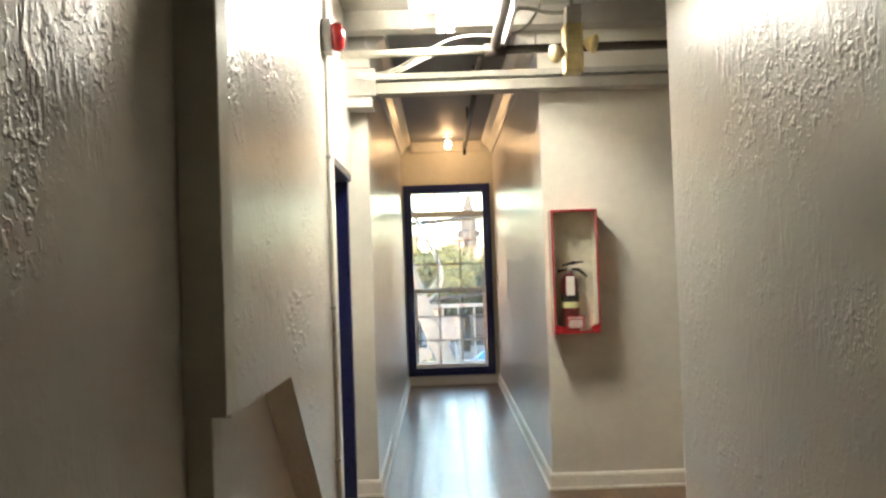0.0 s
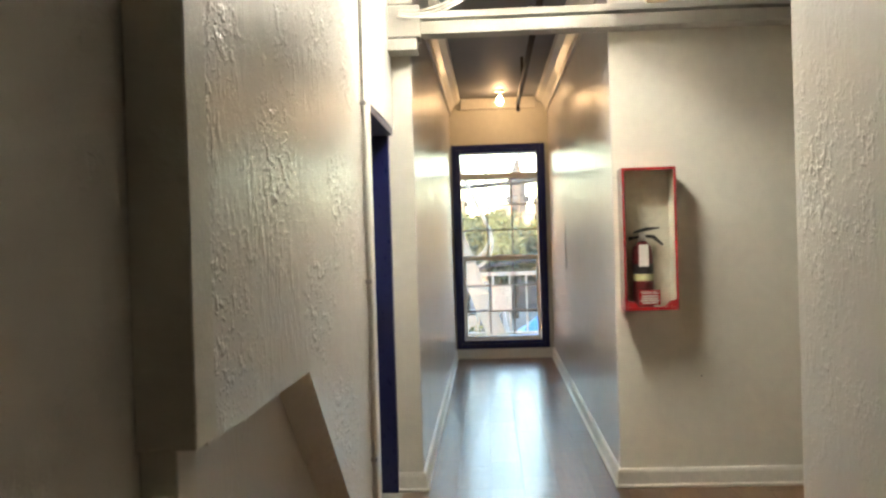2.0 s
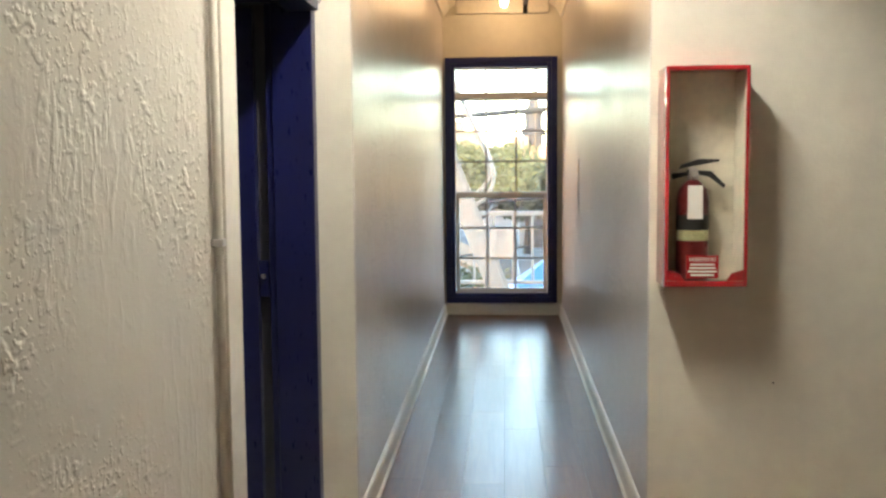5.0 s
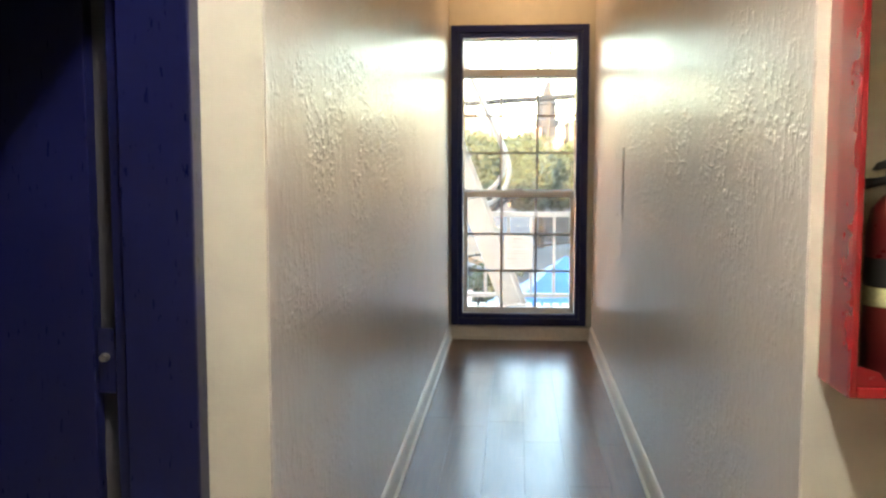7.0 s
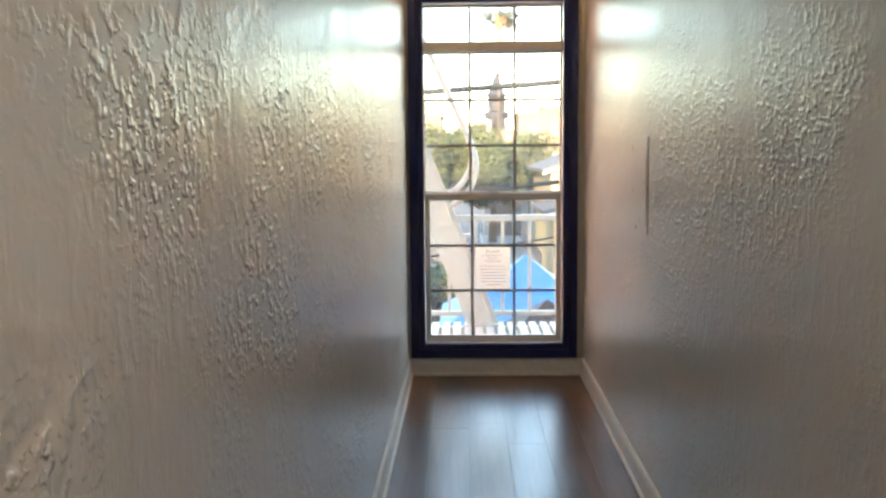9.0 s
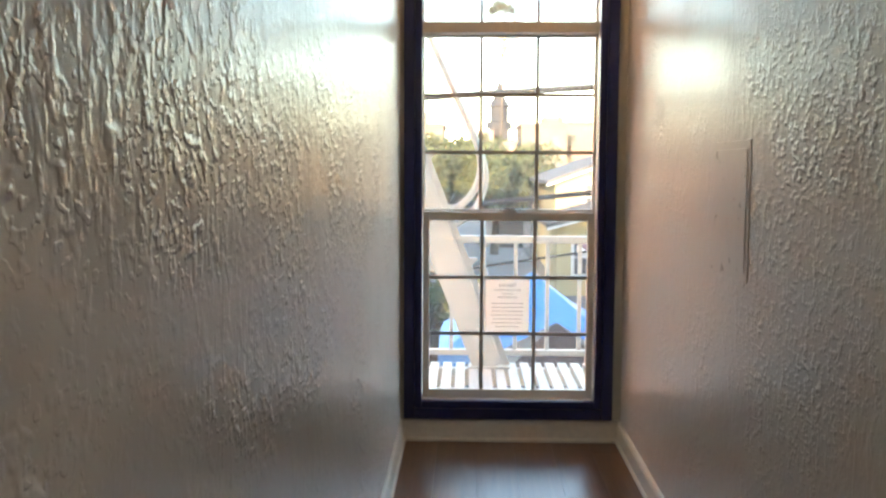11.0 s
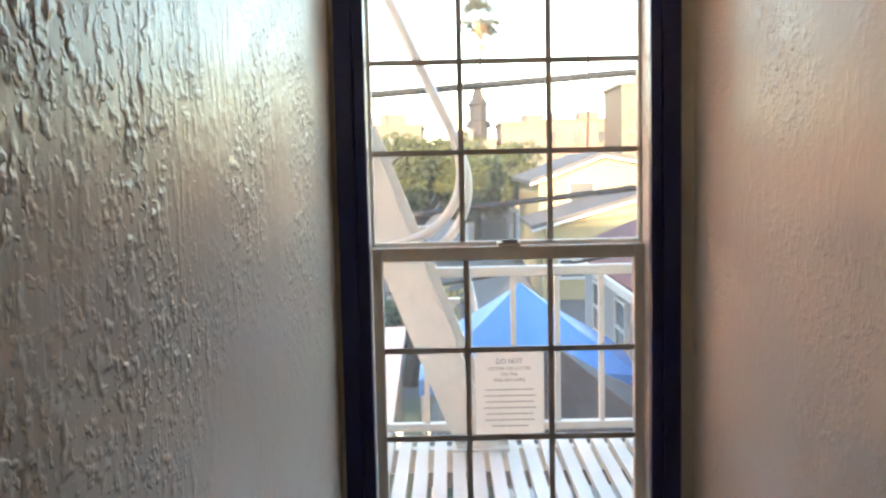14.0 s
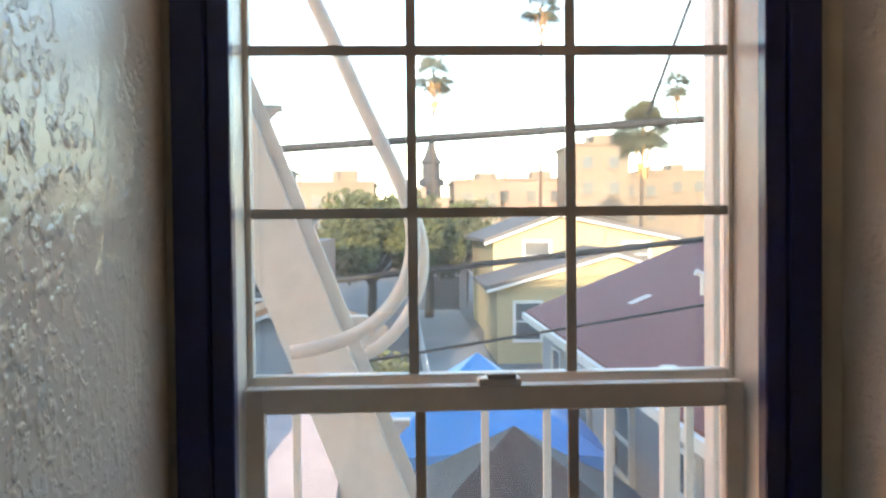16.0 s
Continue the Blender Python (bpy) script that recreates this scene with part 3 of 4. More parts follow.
part("shank", rod([(1.13, YF - 0.004, 0.62), (1.13, YF - 0.02, 0.622)], 0.003, 6), BLACK, nail)

# ---- ceiling services ----
fl = thing("fluorescent_fixture", "lit white twin-tube fluorescent batten under the ceiling", "ceiling light")
part("housing", prism([(-0.11, CZ - 0.001), (-0.14, 2.955), (0.42, 2.955), (0.39, CZ - 0.001)], 1, 4.65, 5.50), TRIM, fl)
for x in (0.040, 0.098):
    tb = part("tube", rod([(x, 4.68, 2.86), (x, 5.46, 2.86)], 0.020, 14), TUBE, fl, "glowing white tube", True)
    for y in (4.665, 5.475):
        part("cap", rod([(x, y - 0.014, 2.86), (x, y + 0.014, 2.86)], 0.017, 10), CHROME, tb)
    part("lamp_holder", B(x - 0.022, 5.491, 2.83, x + 0.022, 5.50, 2.954, 0.003), TRIM, fl)
part("reflector", B(0.402, 4.65, 2.715, 0.416, 5.50, 2.953, 0.003), TRIM, fl, "white reflector side")
part("reflector", B(-0.138, 4.65, 2.86, -0.124, 5.50, 2.953, 0.003), TRIM, fl, "white reflector side")
spr = thing("sprinkler_pipe", "dark sprinkler pipe run under the hall ceiling", "pipe")
part("main", rod([(0.35, -2.5, 2.72), (0.35, 5.40, 2.72)], 0.028, 12), PIPE, spr, smooth=True)
part("branch", rod([(0.39, 5.42, 2.70), (4.1, 5.42, 2.70)], 0.026, 12), PIPE, spr, smooth=True)
# same pipe as the dark branch; lamplight on this half is in its pale colour
part("branch", rod([(-0.55, 5.42, 2.70), (0.31, 5.42, 2.70)], 0.024, 12), PIPE_L, spr, "branch in a paler colour for the lamplight on it", True)
part("tee", rod([(0.29, 5.42, 2.70), (0.41, 5.42, 2.70)], 0.037, 12), PIPE, spr, smooth=True)
for y in (0.5, 2.5, 4.4):
    part("hanger", rod([(0.35, y, 2.74), (0.35, y, CZ)], 0.006, 6), PIPE, spr)
sp2 = thing("corridor_pipe", "dark sprinkler pipe along the corridor ceiling", "pipe")
part("run", rod([(0.30, YF + 0.02, 2.80), (0.30, 10.3, 2.80)], 0.022, 10), PIPE, sp2, smooth=True)
part("drop", rod([(0.30, 10.3, 2.81), (0.30, 10.3, 2.72)], 0.018, 10), PIPE, sp2, smooth=True)
for y in (7.2, 9.0):
    part("hanger", B(0.288, y, 2.82, 0.312, y + 0.03, CZ - 0.03), PIPE, sp2)
wires = thing("cable_bundle", "loose white cables strung under the hall ceiling", "cable")
for k in range(3):
    part("cable", rod(smooth_path([(-0.5, 5.85, 2.66 + 0.012 * k), (-0.3, 5.75, 2.63 + 0.02 * k), (0.05, 5.62, 2.74 + 0.012 * k), (0.45, 5.60, 2.73 + 0.014 * k), (1.3, 5.66, 2.76)]), 0.005, 6), TRIM, wires, smooth=True)
part("cable", rod(smooth_path([(0.62, 4.55, 2.95), (0.55, 4.9, 2.78), (0.45, 5.3, 2.76), (0.1, 5.45, 2.78), (-0.3, 5.8, 2.66)]), 0.007, 6), PIPE_L, wires, smooth=True)

em = thing("emergency_light", "yellowed twin-head emergency light under the ceiling", "emergency light")
ex, ey, ez = 0.67, 4.55, 2.45
part("case", B(ex - 0.045, ey - 0.06, ez - 0.09, ex + 0.045, ey + 0.06, ez + 0.15, 0.012), YEL, em)
part("bracket", B(ex - 0.03, ey - 0.03, ez + 0.15, ex + 0.05, ey + 0.05, ez + 0.24, 0.006), TRIM, em)
part("rod", rod([(ex, ey, ez + 0.24), (ex, ey, CZ)], 0.012, 8), PIPE_L, em)
for s in (-1, 1):
    hd = part("lamp_head", lathe([(0.012, 0.0), (0.032, 0.02), (0.046, 0.05), (0.046, 0.056)], (0, 0, 0), "x", 18), YEL, em, smooth=True)
    hd.location, hd.rotation_euler = (ex + s * 0.05, ey - 0.05, ez + 0.03 + 0.02 * s), (0, radians(15), radians(0 if s > 0 else 180) - s * 0.5)
cond2 = thing("ceiling_conduit", "bent painted conduit feeding the emergency light", "conduit")
part("tube", rod(smooth_path([(ex, ey, ez + 0.22), (ex - 0.08, ey + 0.1, ez + 0.24), (0.45, 4.9, 2.79), (0.42, 5.2, 2.78)]), 0.010, 8), PIPE_L, cond2, smooth=True)

spot = thing("spotlight", "small lit warm spotlight on the corridor ceiling", "spotlight")
part("base", lathe([(0.05, -0.02), (0.05, 0.0)], (0.125, 10.80, CZ - 0.031), "z", 16), TRIM, spot)
part("stem", rod([(0.125, 10.80, 2.955), (0.125, 10.80, CZ - 0.05)], 0.010, 8), TRIM, spot)
part("bulb", lathe([(0.012, 0.09), (0.03, 0.06), (0.034, 0.03), (0.025, 0.0), (0.006, -0.012)], (0.125, 10.80, 2.87), "z", 16), BULB, spot, "glowing warm bulb", True)

# ---- outside ----
GZ = -4.0
ASPH = mat("asphalt_yard", (0.10, 0.098, 0.095), 0.9, var=0.3, scale=1.5, bump=0.01)
DRIVE = mat("concrete_drive", (0.22, 0.215, 0.21), 0.85, var=0.2, scale=1.5)
YELLOW = mat("yellow_stucco", (0.36, 0.285, 0.15), 0.85, var=0.1, scale=2, bump=0.01)
CREAMW = mat("cream_stucco", (0.15, 0.12, 0.088), 0.85, var=0.12, scale=1)
GREYW = mat("grey_siding", (0.27, 0.27, 0.28), 0.8, var=0.12, scale=2)
SALMON = mat("salmon_stucco", (0.23, 0.155, 0.12), 0.85, var=0.12, scale=2)
REDROOF = mat("red_roof_felt", (0.15, 0.042, 0.038), 0.85, var=0.25, scale=2.5, bump=0.01)
GREYROOF = mat("grey_shingles", (0.10, 0.09, 0.085), 0.9, var=0.3, scale=3, bump=0.02)
ORROOF = mat("tan_shingles", (0.42, 0.24, 0.13), 0.9, var=0.3, scale=3, bump=0.02)
BLUETARP = mat("blue_tarpaulin", (0.05, 0.21, 0.52), 0.45, var=0.2, scale=3, bump=0.03, bump_scale=3)
BROWNTARP = mat("dark_brown_canvas", (0.024, 0.016, 0.014), 0.7, var=0.3, scale=4, bump=0.02, bump_scale=5)
DARKGLASS = mat("dark_window", (0.08, 0.085, 0.09), 0.12, var=0.2)
LEAF = mat("foliage", (0.072, 0.080, 0.024), 0.7, var=0.5, scale=2)
LEAF_P = mat("palm_fronds", (0.08, 0.085, 0.05), 0.7, var=0.4, scale=2)
DEAD = mat("dead_fronds", (0.40, 0.24, 0.10), 0.8, var=0.3, scale=3)
BARK = mat("bark", (0.07, 0.055, 0.042), 0.9, var=0.3, scale=4, bump=0.02)
CABLE = mat("black_cable", (0.018, 0.019, 0.02), 0.85)
DIRT = mat("worn_lawn", (0.09, 0.10, 0.05), 0.95, var=0.4, scale=2)

solid("ground", B(-900, YW + 0.3, GZ - 0.5, 900, 1800, GZ), ASPH, "worn grey asphalt yard and street", "ground")
solid("road", B(1.0, 20, GZ, 3.6, 69, GZ + 0.02), DRIVE, "pale concrete driveway running to a garage", "driveway")
solid("lawn", B(-2.6, 19, GZ, 0.6, 30, GZ + 0.03), DIRT, "patchy green strip of lawn", "lawn")


def house_window(parent, x, y, z, w, h, facing="y"):
    if facing == "y":
        o = part("window", B(x - w / 2, y - 0.06, z - h / 2, x + w / 2, y - 0.02, z + h / 2), DARKGLASS, parent, "dark window pane with white frame")
        for b in ((-w / 2 - 0.12, -h / 2 - 0.12, w / 2 + 0.12, -h / 2), (-w / 2 - 0.12, h / 2, w / 2 + 0.12, h / 2 + 0.12), (-w / 2 - 0.12, -h / 2, -w / 2, h / 2), (w / 2, -h / 2, w / 2 + 0.12, h / 2), (-w / 2, -0.03, w / 2, 0.03)):
            part("frame", B(x + b[0], y - 0.1, z + b[1], x + b[2], y - 0.001, z + b[3]), STEEL_W, o)
    else:
        o = part("window", B(x - 0.06, y - w / 2, z - h / 2, x - 0.02, y + w / 2, z + h / 2), DARKGLASS, parent, "dark window pane with white frame")
        for b in ((-w / 2 - 0.08, -h / 2 - 0.08, w / 2 + 0.08, -h / 2), (-w / 2 - 0.08, h / 2, w / 2 + 0.08, h / 2 + 0.08), (-w / 2 - 0.08, -h / 2, -w / 2, h / 2), (w / 2, -h / 2, w / 2 + 0.08, h / 2), (-w / 2, -0.03, w / 2, 0.03)):
            part("frame", B(x - 0.1, y + b[0], z + b[1], x - 0.001, y + b[2], z + b[3]), STEEL_W, o)
    return o


def gable(name, label, x0, x1, y0, y1, zt, ridge_x, ridge_z, wallm, roofm, over=0.45):
    """House with its gable end to the south and its ridge running north."""
    h = thing(name, label, "house")
    part("wall", prism([(x0, GZ), (x1, GZ), (x1, zt), (ridge_x, ridge_z), (x0, zt)], 1, y0, y1), wallm, h)
    for xa in (x0, x1):
        s = -1 if xa < ridge_x else 1
        k = (ridge_z - zt) / (ridge_x - xa)
        xe = xa + s * over
        ze = ridge_z + k * (xe - ridge_x)
        part("roof", prism([(xe, ze + 0.03), (ridge_x, ridge_z + 0.03), (ridge_x, ridge_z + 0.22), (xe, ze + 0.2)], 1, y0 - over, y1 + over), roofm, h)
        part("fascia", prism([(xe, ze - 0.08), (ridge_x, ridge_z - 0.08), (ridge_x, ridge_z + 0.025), (xe, ze + 0.025)], 1, y0 - over, y0 - over + 0.06), STEEL_W, h)
    return h


yh = gable("house", "yellow stucco two-storey house with a grey shingle roof, sunlit", 4.2, 12.5, 52.0, 64.0, 0.75, 7.2, 1.85, YELLOW, GREYROOF)
house_window(yh, 6.2, 52.0, 0.0, 1.1, 1.2)
house_window(yh, 10.8, 52.0, 0.0, 1.1, 1.0)
fh = gable("house", "yellow stucco front wing with a low gable roof", 3.7, 12.5, 45.8, 51.4, -1.0, 8.3, 0.25, YELLOW, GREYROOF)
house_window(fh, 4.9, 45.8, -2.35, 0.95, 1.4)
house_window(fh, 7.8, 45.8, -2.35, 1.1, 1.2)

rh = thing("house", "single-storey grey house with a wide red felt roof", "house")
part("wall", B(3.75, 19.5, GZ, 15.0, 34.6, -1.0), GREYW, rh)
part("roof", prism([(3.35, -1.02), (9.2, 1.30), (9.2, 1.45), (3.35, -0.90)], 1, 18.8, 35.0), REDROOF, rh, "red felt roof slope with pale patches")
part("roof", prism([(9.2, 1.30), (15.4, -1.02), (15.4, -0.90), (9.2, 1.45)], 1, 18.8, 35.0), REDROOF, rh)
part("gutter", prism([(3.25, -1.12), (3.34, -1.12), (3.34, -0.95), (3.25, -0.95)], 1, 18.8, 35.0), STEEL_W, rh, "white gutter")
for k, (x, y, z) in enumerate(((6.6, 27.0, 0.30), (7.2, 25.0, 0.54), (4.9, 29.5, -0.39))):
    part("patch", prism([(x, z + 0.105), (x + 0.45, z + 0.105 + 0.45 * 0.4), (x + 0.45, z + 0.125 + 0.45 * 0.4), (x, z + 0.125)], 1, y, y + 0.7 - 0.15 * k), mat("pale_patch", (0.5, 0.45, 0.43), 0.8), rh)
part("vent", rod([(5.8, 27.5, -0.05), (5.8, 27.5, 0.45), (5.65, 27.5, 0.52)], 0.07, 8), STEEL_W, rh)
for y in (22.0, 25.4, 28.8, 32.0):
    house_window(rh, 3.75, y, -2.2, 1.1, 1.2, "x")

gar = gable("garage", "small grey garage with a dark open door at the driveway end", 1.2, 4.2, 69.0, 75.0, -1.4, 2.7, -0.5, GREYW, GREYROOF)
part("garage_door", B(1.7, 68.9, GZ, 3.7, 68.99, -1.9), DARKGLASS, gar, "dark garage door")
sh = thing("house", "salmon stucco house with a stepped parapet", "house")
part("wall", B(-9.0, 44.0, GZ, -3.0, 52.0, 0.9), SALMON, sh)
part("parapet", B(-9.0, 44.0, 0.9, -4.2, 44.5, 1.45), SALMON, sh)
part("chimney", B(-3.9, 46.0, 0.9, -3.3, 46.6, 1.7), SALMON, sh)
house_window(sh, -5.2, 44.0, -0.6, 1.0, 1.1)
oh = gable("house", "low house with a tan shingle roof catching the sun", -7.0, -1.0, 36.5, 43.0, -2.2, -3.8, -1.0, GREYW, ORROOF)
house_window(oh, -2.5, 36.5, -3.0, 0.9, 0.9)
wh = thing("shed", "white-painted shed with a flat dark roof", "shed")
part("wall", B(-9.5, 27.0, GZ, -4.4, 31.0, -1.35), STEEL_W, wh)
part("roof", B(-9.7, 26.8, -1.35, -4.2, 31.2, -1.22), GREYROOF, wh)
house_window(wh, -5.3, 27.0, -2.4, 0.8, 0.9)
lowr = thing("porch_roof", "low pinkish-grey shingled porch roof in the yard", "roof")
part("roof", prism([(20.0, -2.5), (26.0, -1.7), (26.0, -1.55), (20.0, -2.35)], 0, -4.6, -0.95), mat("pinkish_shingles", (0.45, 0.35, 0.32), 0.9, var=0.25, scale=5, bump=0.01), lowr)
for x in (-4.4, -1.1):
    for y in (20.3, 25.7):
        part("post", B(x - 0.06, y - 0.06, GZ, x + 0.06, y + 0.06, -2.5 + (y - 20.0) * 0.133), STEEL_W, lowr)

# unseen block added beside the yard; its sunlit face bounces warm light indoors
PEACH_BOUNCE = mat("peach_bounce_stucco", (0.85, 0.54, 0.44), 0.85, var=0.08, scale=1.5, bump=0.01)
nb = thing("apartment_building", "unseen peach block, added to bounce evening sun onto the corridor wall", "building")
part("wall", B(-30.0, 17.5, GZ, -3.0, 19.6, 6.2), PEACH_BOUNCE, nb)
part("parapet", B(-30.2, 17.3, 6.2, -2.9, 19.8, 6.5), PEACH_BOUNCE, nb)

# far blocks of flats
rnd = random.Random(4)
for x0, x1, y, z1, m in ((-26, -14, 125, 8.3, CREAMW), (-14, -3, 118, 6.2, CREAMW), (6.5, 12.0, 120, 6.4, CREAMW), (12.0, 22, 130, 7.0, SALMON), (22, 34, 128, 7.4, CREAMW), (33, 47, 135, 8.2, CREAMW), (-45, -27, 130, 7, SALMON), (47, 70, 130, 7, SALMON), (-1, 6, 122, 4.4, SALMON), (20.5, 27, 118, 10.5, CREAMW)):
    a = thing("apartment_building", "low cream block of flats in evening sun", "building", "far blocks")
    part("wall", B(x0, y, GZ, x1, y + 12, z1), m, a)
    part("parapet", B(x0 - 0.2, y - 0.2, z1, x1 + 0.2, y + 12.2, z1 + 0.35), CREAMW, a)
    k = x0 + 1.6
    while k < x1 - 1.2:
        for z in (z1 - 2.0, z1 - 5.0):
            w = part("window", B(k - 0.6, y - 0.12, z - 0.7, k + 0.6, y - 0.03, z + 0.7), DARKGLASS, a)
            part("sill", B(k - 0.75, y - 0.3, z - 0.85, k + 0.75, y - 0.001, z - 0.72), CREAMW, w)
        k += 2.6 + rnd.random()
    c = x0 + (x1 - x0) * rnd.uniform(0.3, 0.6)
    part("stair_head", B(c, y + 2, z1 + 0.001, c + rnd.uniform(1.8, 3.2), y + 6, z1 + rnd.uniform(1.0, 1.9)), m, a)
    for q in range(3):
        c = rnd.uniform(x0 + 0.5, x1 - 0.5)
        part("roof_vent", rod([(c, y + 1, z1), (c, y + 1, z1 + rnd.uniform(0.9, 2.2))], 0.09, 6), GREYROOF, a)
    part("roof_vent", rod([(x0 + 2, y + 3, z1), (x0 + 2, y + 3, z1 + 1.6)], 0.12, 6), GREYROOF, a)
TOWER = mat("dark_tower_stone", (0.03, 0.03, 0.035), 0.8, var=0.2, scale=1)
tow = thing("church_tower", "slim grey tower with a domed cap", "tower")
part("shaft", B(2.9, 128.8, GZ, 5.3, 131.2, 6.4), TOWER, tow)
part("belfry", lathe([(1.65, 6.4), (1.65, 7.2), (1.15, 7.4), (1.15, 9.2), (1.4, 9.4), (0.8, 10.3), (0.5, 11.4), (0.05, 12.6)], (4.1, 130, 0), "z", 12), TOWER, tow)


def palm(x, y, z, crown_r, lab, lush=False):
    t = thing("palm_tree", lab, "palm tree", "palms")
    part("trunk", rod([(x - 0.4, y, GZ), (x - 0.15, y, (GZ + z) / 2), (x, y, z)], [0.2, 0.15, 0.12], 8), BARK, t)
    bm, dead = bmesh.new(), bmesh.new()
    r = random.Random(int(x * 7))
    for k in range(90 if lush else 46):
        a, e = r.uniform(0, 6.283), r.uniform(-0.9, 1.4)
        L = crown_r * r.uniform(0.75, 1.05)
        d = Vector((math.cos(a) * math.cos(e), math.sin(a) * math.cos(e), math.sin(e)))
        s = d.cross(Vector((0, 0, 1))).normalized()
        p0 = Vector((x, y, z))
        mid = p0 + d * L * 0.6
        up = s.cross(d)
        hub = p0 + d * L * 0.45
        for q in range(-8, 9):
            a2 = q * 0.19
            way = d * math.cos(a2) + s * math.sin(a2) - Vector((0, 0, 0.10 + 0.035 * abs(q)))
            side = (s * math.cos(a2) - d * math.sin(a2)) * L * 0.020
            c2 = hub + way * L * 0.32
            bm.faces.new([bm.verts.new(c) for c in (hub, c2 + side, hub + way * L * 0.58 - Vector((0, 0, 0.1 * L)), c2 - side)])
        v = [bm.verts.new(c) for c in (p0 - s * 0.03, p0 + s * 0.03, mid + s * 0.04, mid - s * 0.04)]
        bm.faces.new(v)
    for k in range(70):
        a, h = r.uniform(0, 6.283), r.uniform(0.1, 1.0)
        rad = crown_r * 0.30 * (1.1 - 0.75 * h)
        p0 = Vector((x, y, z)) + Vector((math.cos(a) * rad, math.sin(a) * rad, -h * crown_r * 1.35))
        w = Vector((-math.sin(a), math.cos(a), 0)) * 0.12
        v = [dead.verts.new(c) for c in (p0 - w + Vector((0, 0, 0.5)), p0 + w + Vector((0, 0, 0.5)), p0 - Vector((0, 0, 0.4)))]
        dead.faces.new(v)
    part("crown", bm, LEAF_P, t)
    part("dead_skirt", dead, DEAD, t, "dry tan skirt of dead fronds")


palm(4.2, 120, 19.0, 3.6, "tall fan palm with a dry tan skirt")
palm(18.6, 130, 29.4, 3.6, "very tall slim fan palm")
palm(41.0, 145, 21.5, 3.2, "far slim fan palm")
palm(18.6, 80, 8.6, 3.0, "bushy fan palm beside the flats", True)


def tree(x, y, h, w, seed, lab, n=2600, leaf=0.3):
    t = thing("tree", lab, "tree", "trees")
    r = random.Random(seed)
    trunk = rod([(x, y, GZ), (x + 0.1, y, GZ + h * 0.3), (x, y, GZ + h * 0.6)], [0.28, 0.22, 0.12], 8)
    clumps = []
    for k in range(16):
        a, e = r.uniform(0, 6.283), r.uniform(-0.25, 1.0)
        c = Vector((x + math.cos(a) * w * 0.36 * r.uniform(0.4, 1.1), y + math.sin(a) * w * 0.36 * r.uniform(0.4, 1.1), GZ + h * (0.60 + 0.30 * e)))
        clumps.append((c, w * r.uniform(0.12, 0.22)))
        rod([(x, y, GZ + h * 0.35), tuple((Vector((x, y, GZ + h * 0.45)) + c) / 2), tuple(c)], [0.12, 0.07, 0.03], 5, trunk)
    part("trunk", trunk, BARK, t)
    bm = bmesh.new()
    for k in range(n):
        c, rad = r.choice(clumps)
        d = Vector((r.gauss(0, 1), r.gauss(0, 1), r.gauss(0, 0.8)))
        p = c + d.normalized() * rad * (r.random() ** 0.4) * 1.15
        u = Vector((r.gauss(0, 1), r.gauss(0, 1), r.gauss(0, 1))).normalized()
        v = u.orthogonal().normalized()
        s = leaf * r.uniform(0.6, 1.2)
        bm.faces.new([bm.verts.new(q) for q in (p - u * s, p + v * s * 0.5, p + u * s, p - v * s * 0.5)])
    part("crown", bm, LEAF, t)


tree(-1.6, 58, 6.8, 6.8, 3, "broad dense green tree behind the houses", 12000, 0.20)
tree(1.6, 64, 6.2, 4.6, 5, "rounded green tree lit yellow by the low sun", 9000, 0.19)
tree(4.4, 74, 7.0, 5.0, 8, "small dark green tree beside the driveway", 5000, 0.2)
tree(-6.8, 60, 6.5, 5.0, 9, "green tree beside the salmon house", 5000, 0.2)
tree(-1.1, 31.5, 2.6, 2.4, 12, "low shrub with pinkish leaves in the yard", 900, 0.12)


def canopy(name, lab, x, y, half, apex, eave, m):
    t = thing(name, lab, "canopy")
    bm = bmesh.new()
    N = 8
    top = bm.verts.new((x, y, apex))
    prev = None
    loop = []
    for k in range(4 * N):
        s, f = divmod(k, N)
        u = -1 + 2 * f / N
        px, py = [(u, -1), (1, u), (-u, 1), (-1, -u)][s]
        sag = 0.10 * (1 - u * u)
        loop.append((px, py, sag))
    mid = [bm.verts.new((x + p[0] * half * 0.5, y + p[1] * half * 0.5, eave + (apex - eave) * 0.46 - p[2] * 0.3)) for p in loop]
    rim = [bm.verts.new((x + p[0] * half, y + p[1] * half, eave + p[2])) for p in loop]
    val = [bm.verts.new((x + p[0] * half * 1.005, y + p[1] * half * 1.005, eave - 0.25)) for p in loop]
    for k in range(4 * N):
        j = (k + 1) % (4 * N)
        bm.faces.new((top, mid[k], mid[j]))
        bm.faces.new((mid[k], rim[k], rim[j], mid[j]))
        bm.faces.new((rim[k], val[k], val[j], rim[j]))
    part("cover", bm, m, t)
    for sx in (-1, 1):
        for sy in (-1, 1):
            part("pole", rod([(x + sx * half * 0.97, y + sy * half * 0.97, GZ), (x + sx * half * 0.97, y + sy * half * 0.97, eave)], 0.03, 6), STEEL_W, t)
    return t


canopy("canopy_tent", "bright blue pop-up canopy tent in the yard", 1.18, 25.0, 1.8, -0.62, -1.95, BLUETARP)
canopy("canopy_tent", "dark brown canvas canopy tent in the yard", 1.27, 20.8, 1.65, -0.92, -2.05, BROWNTARP)



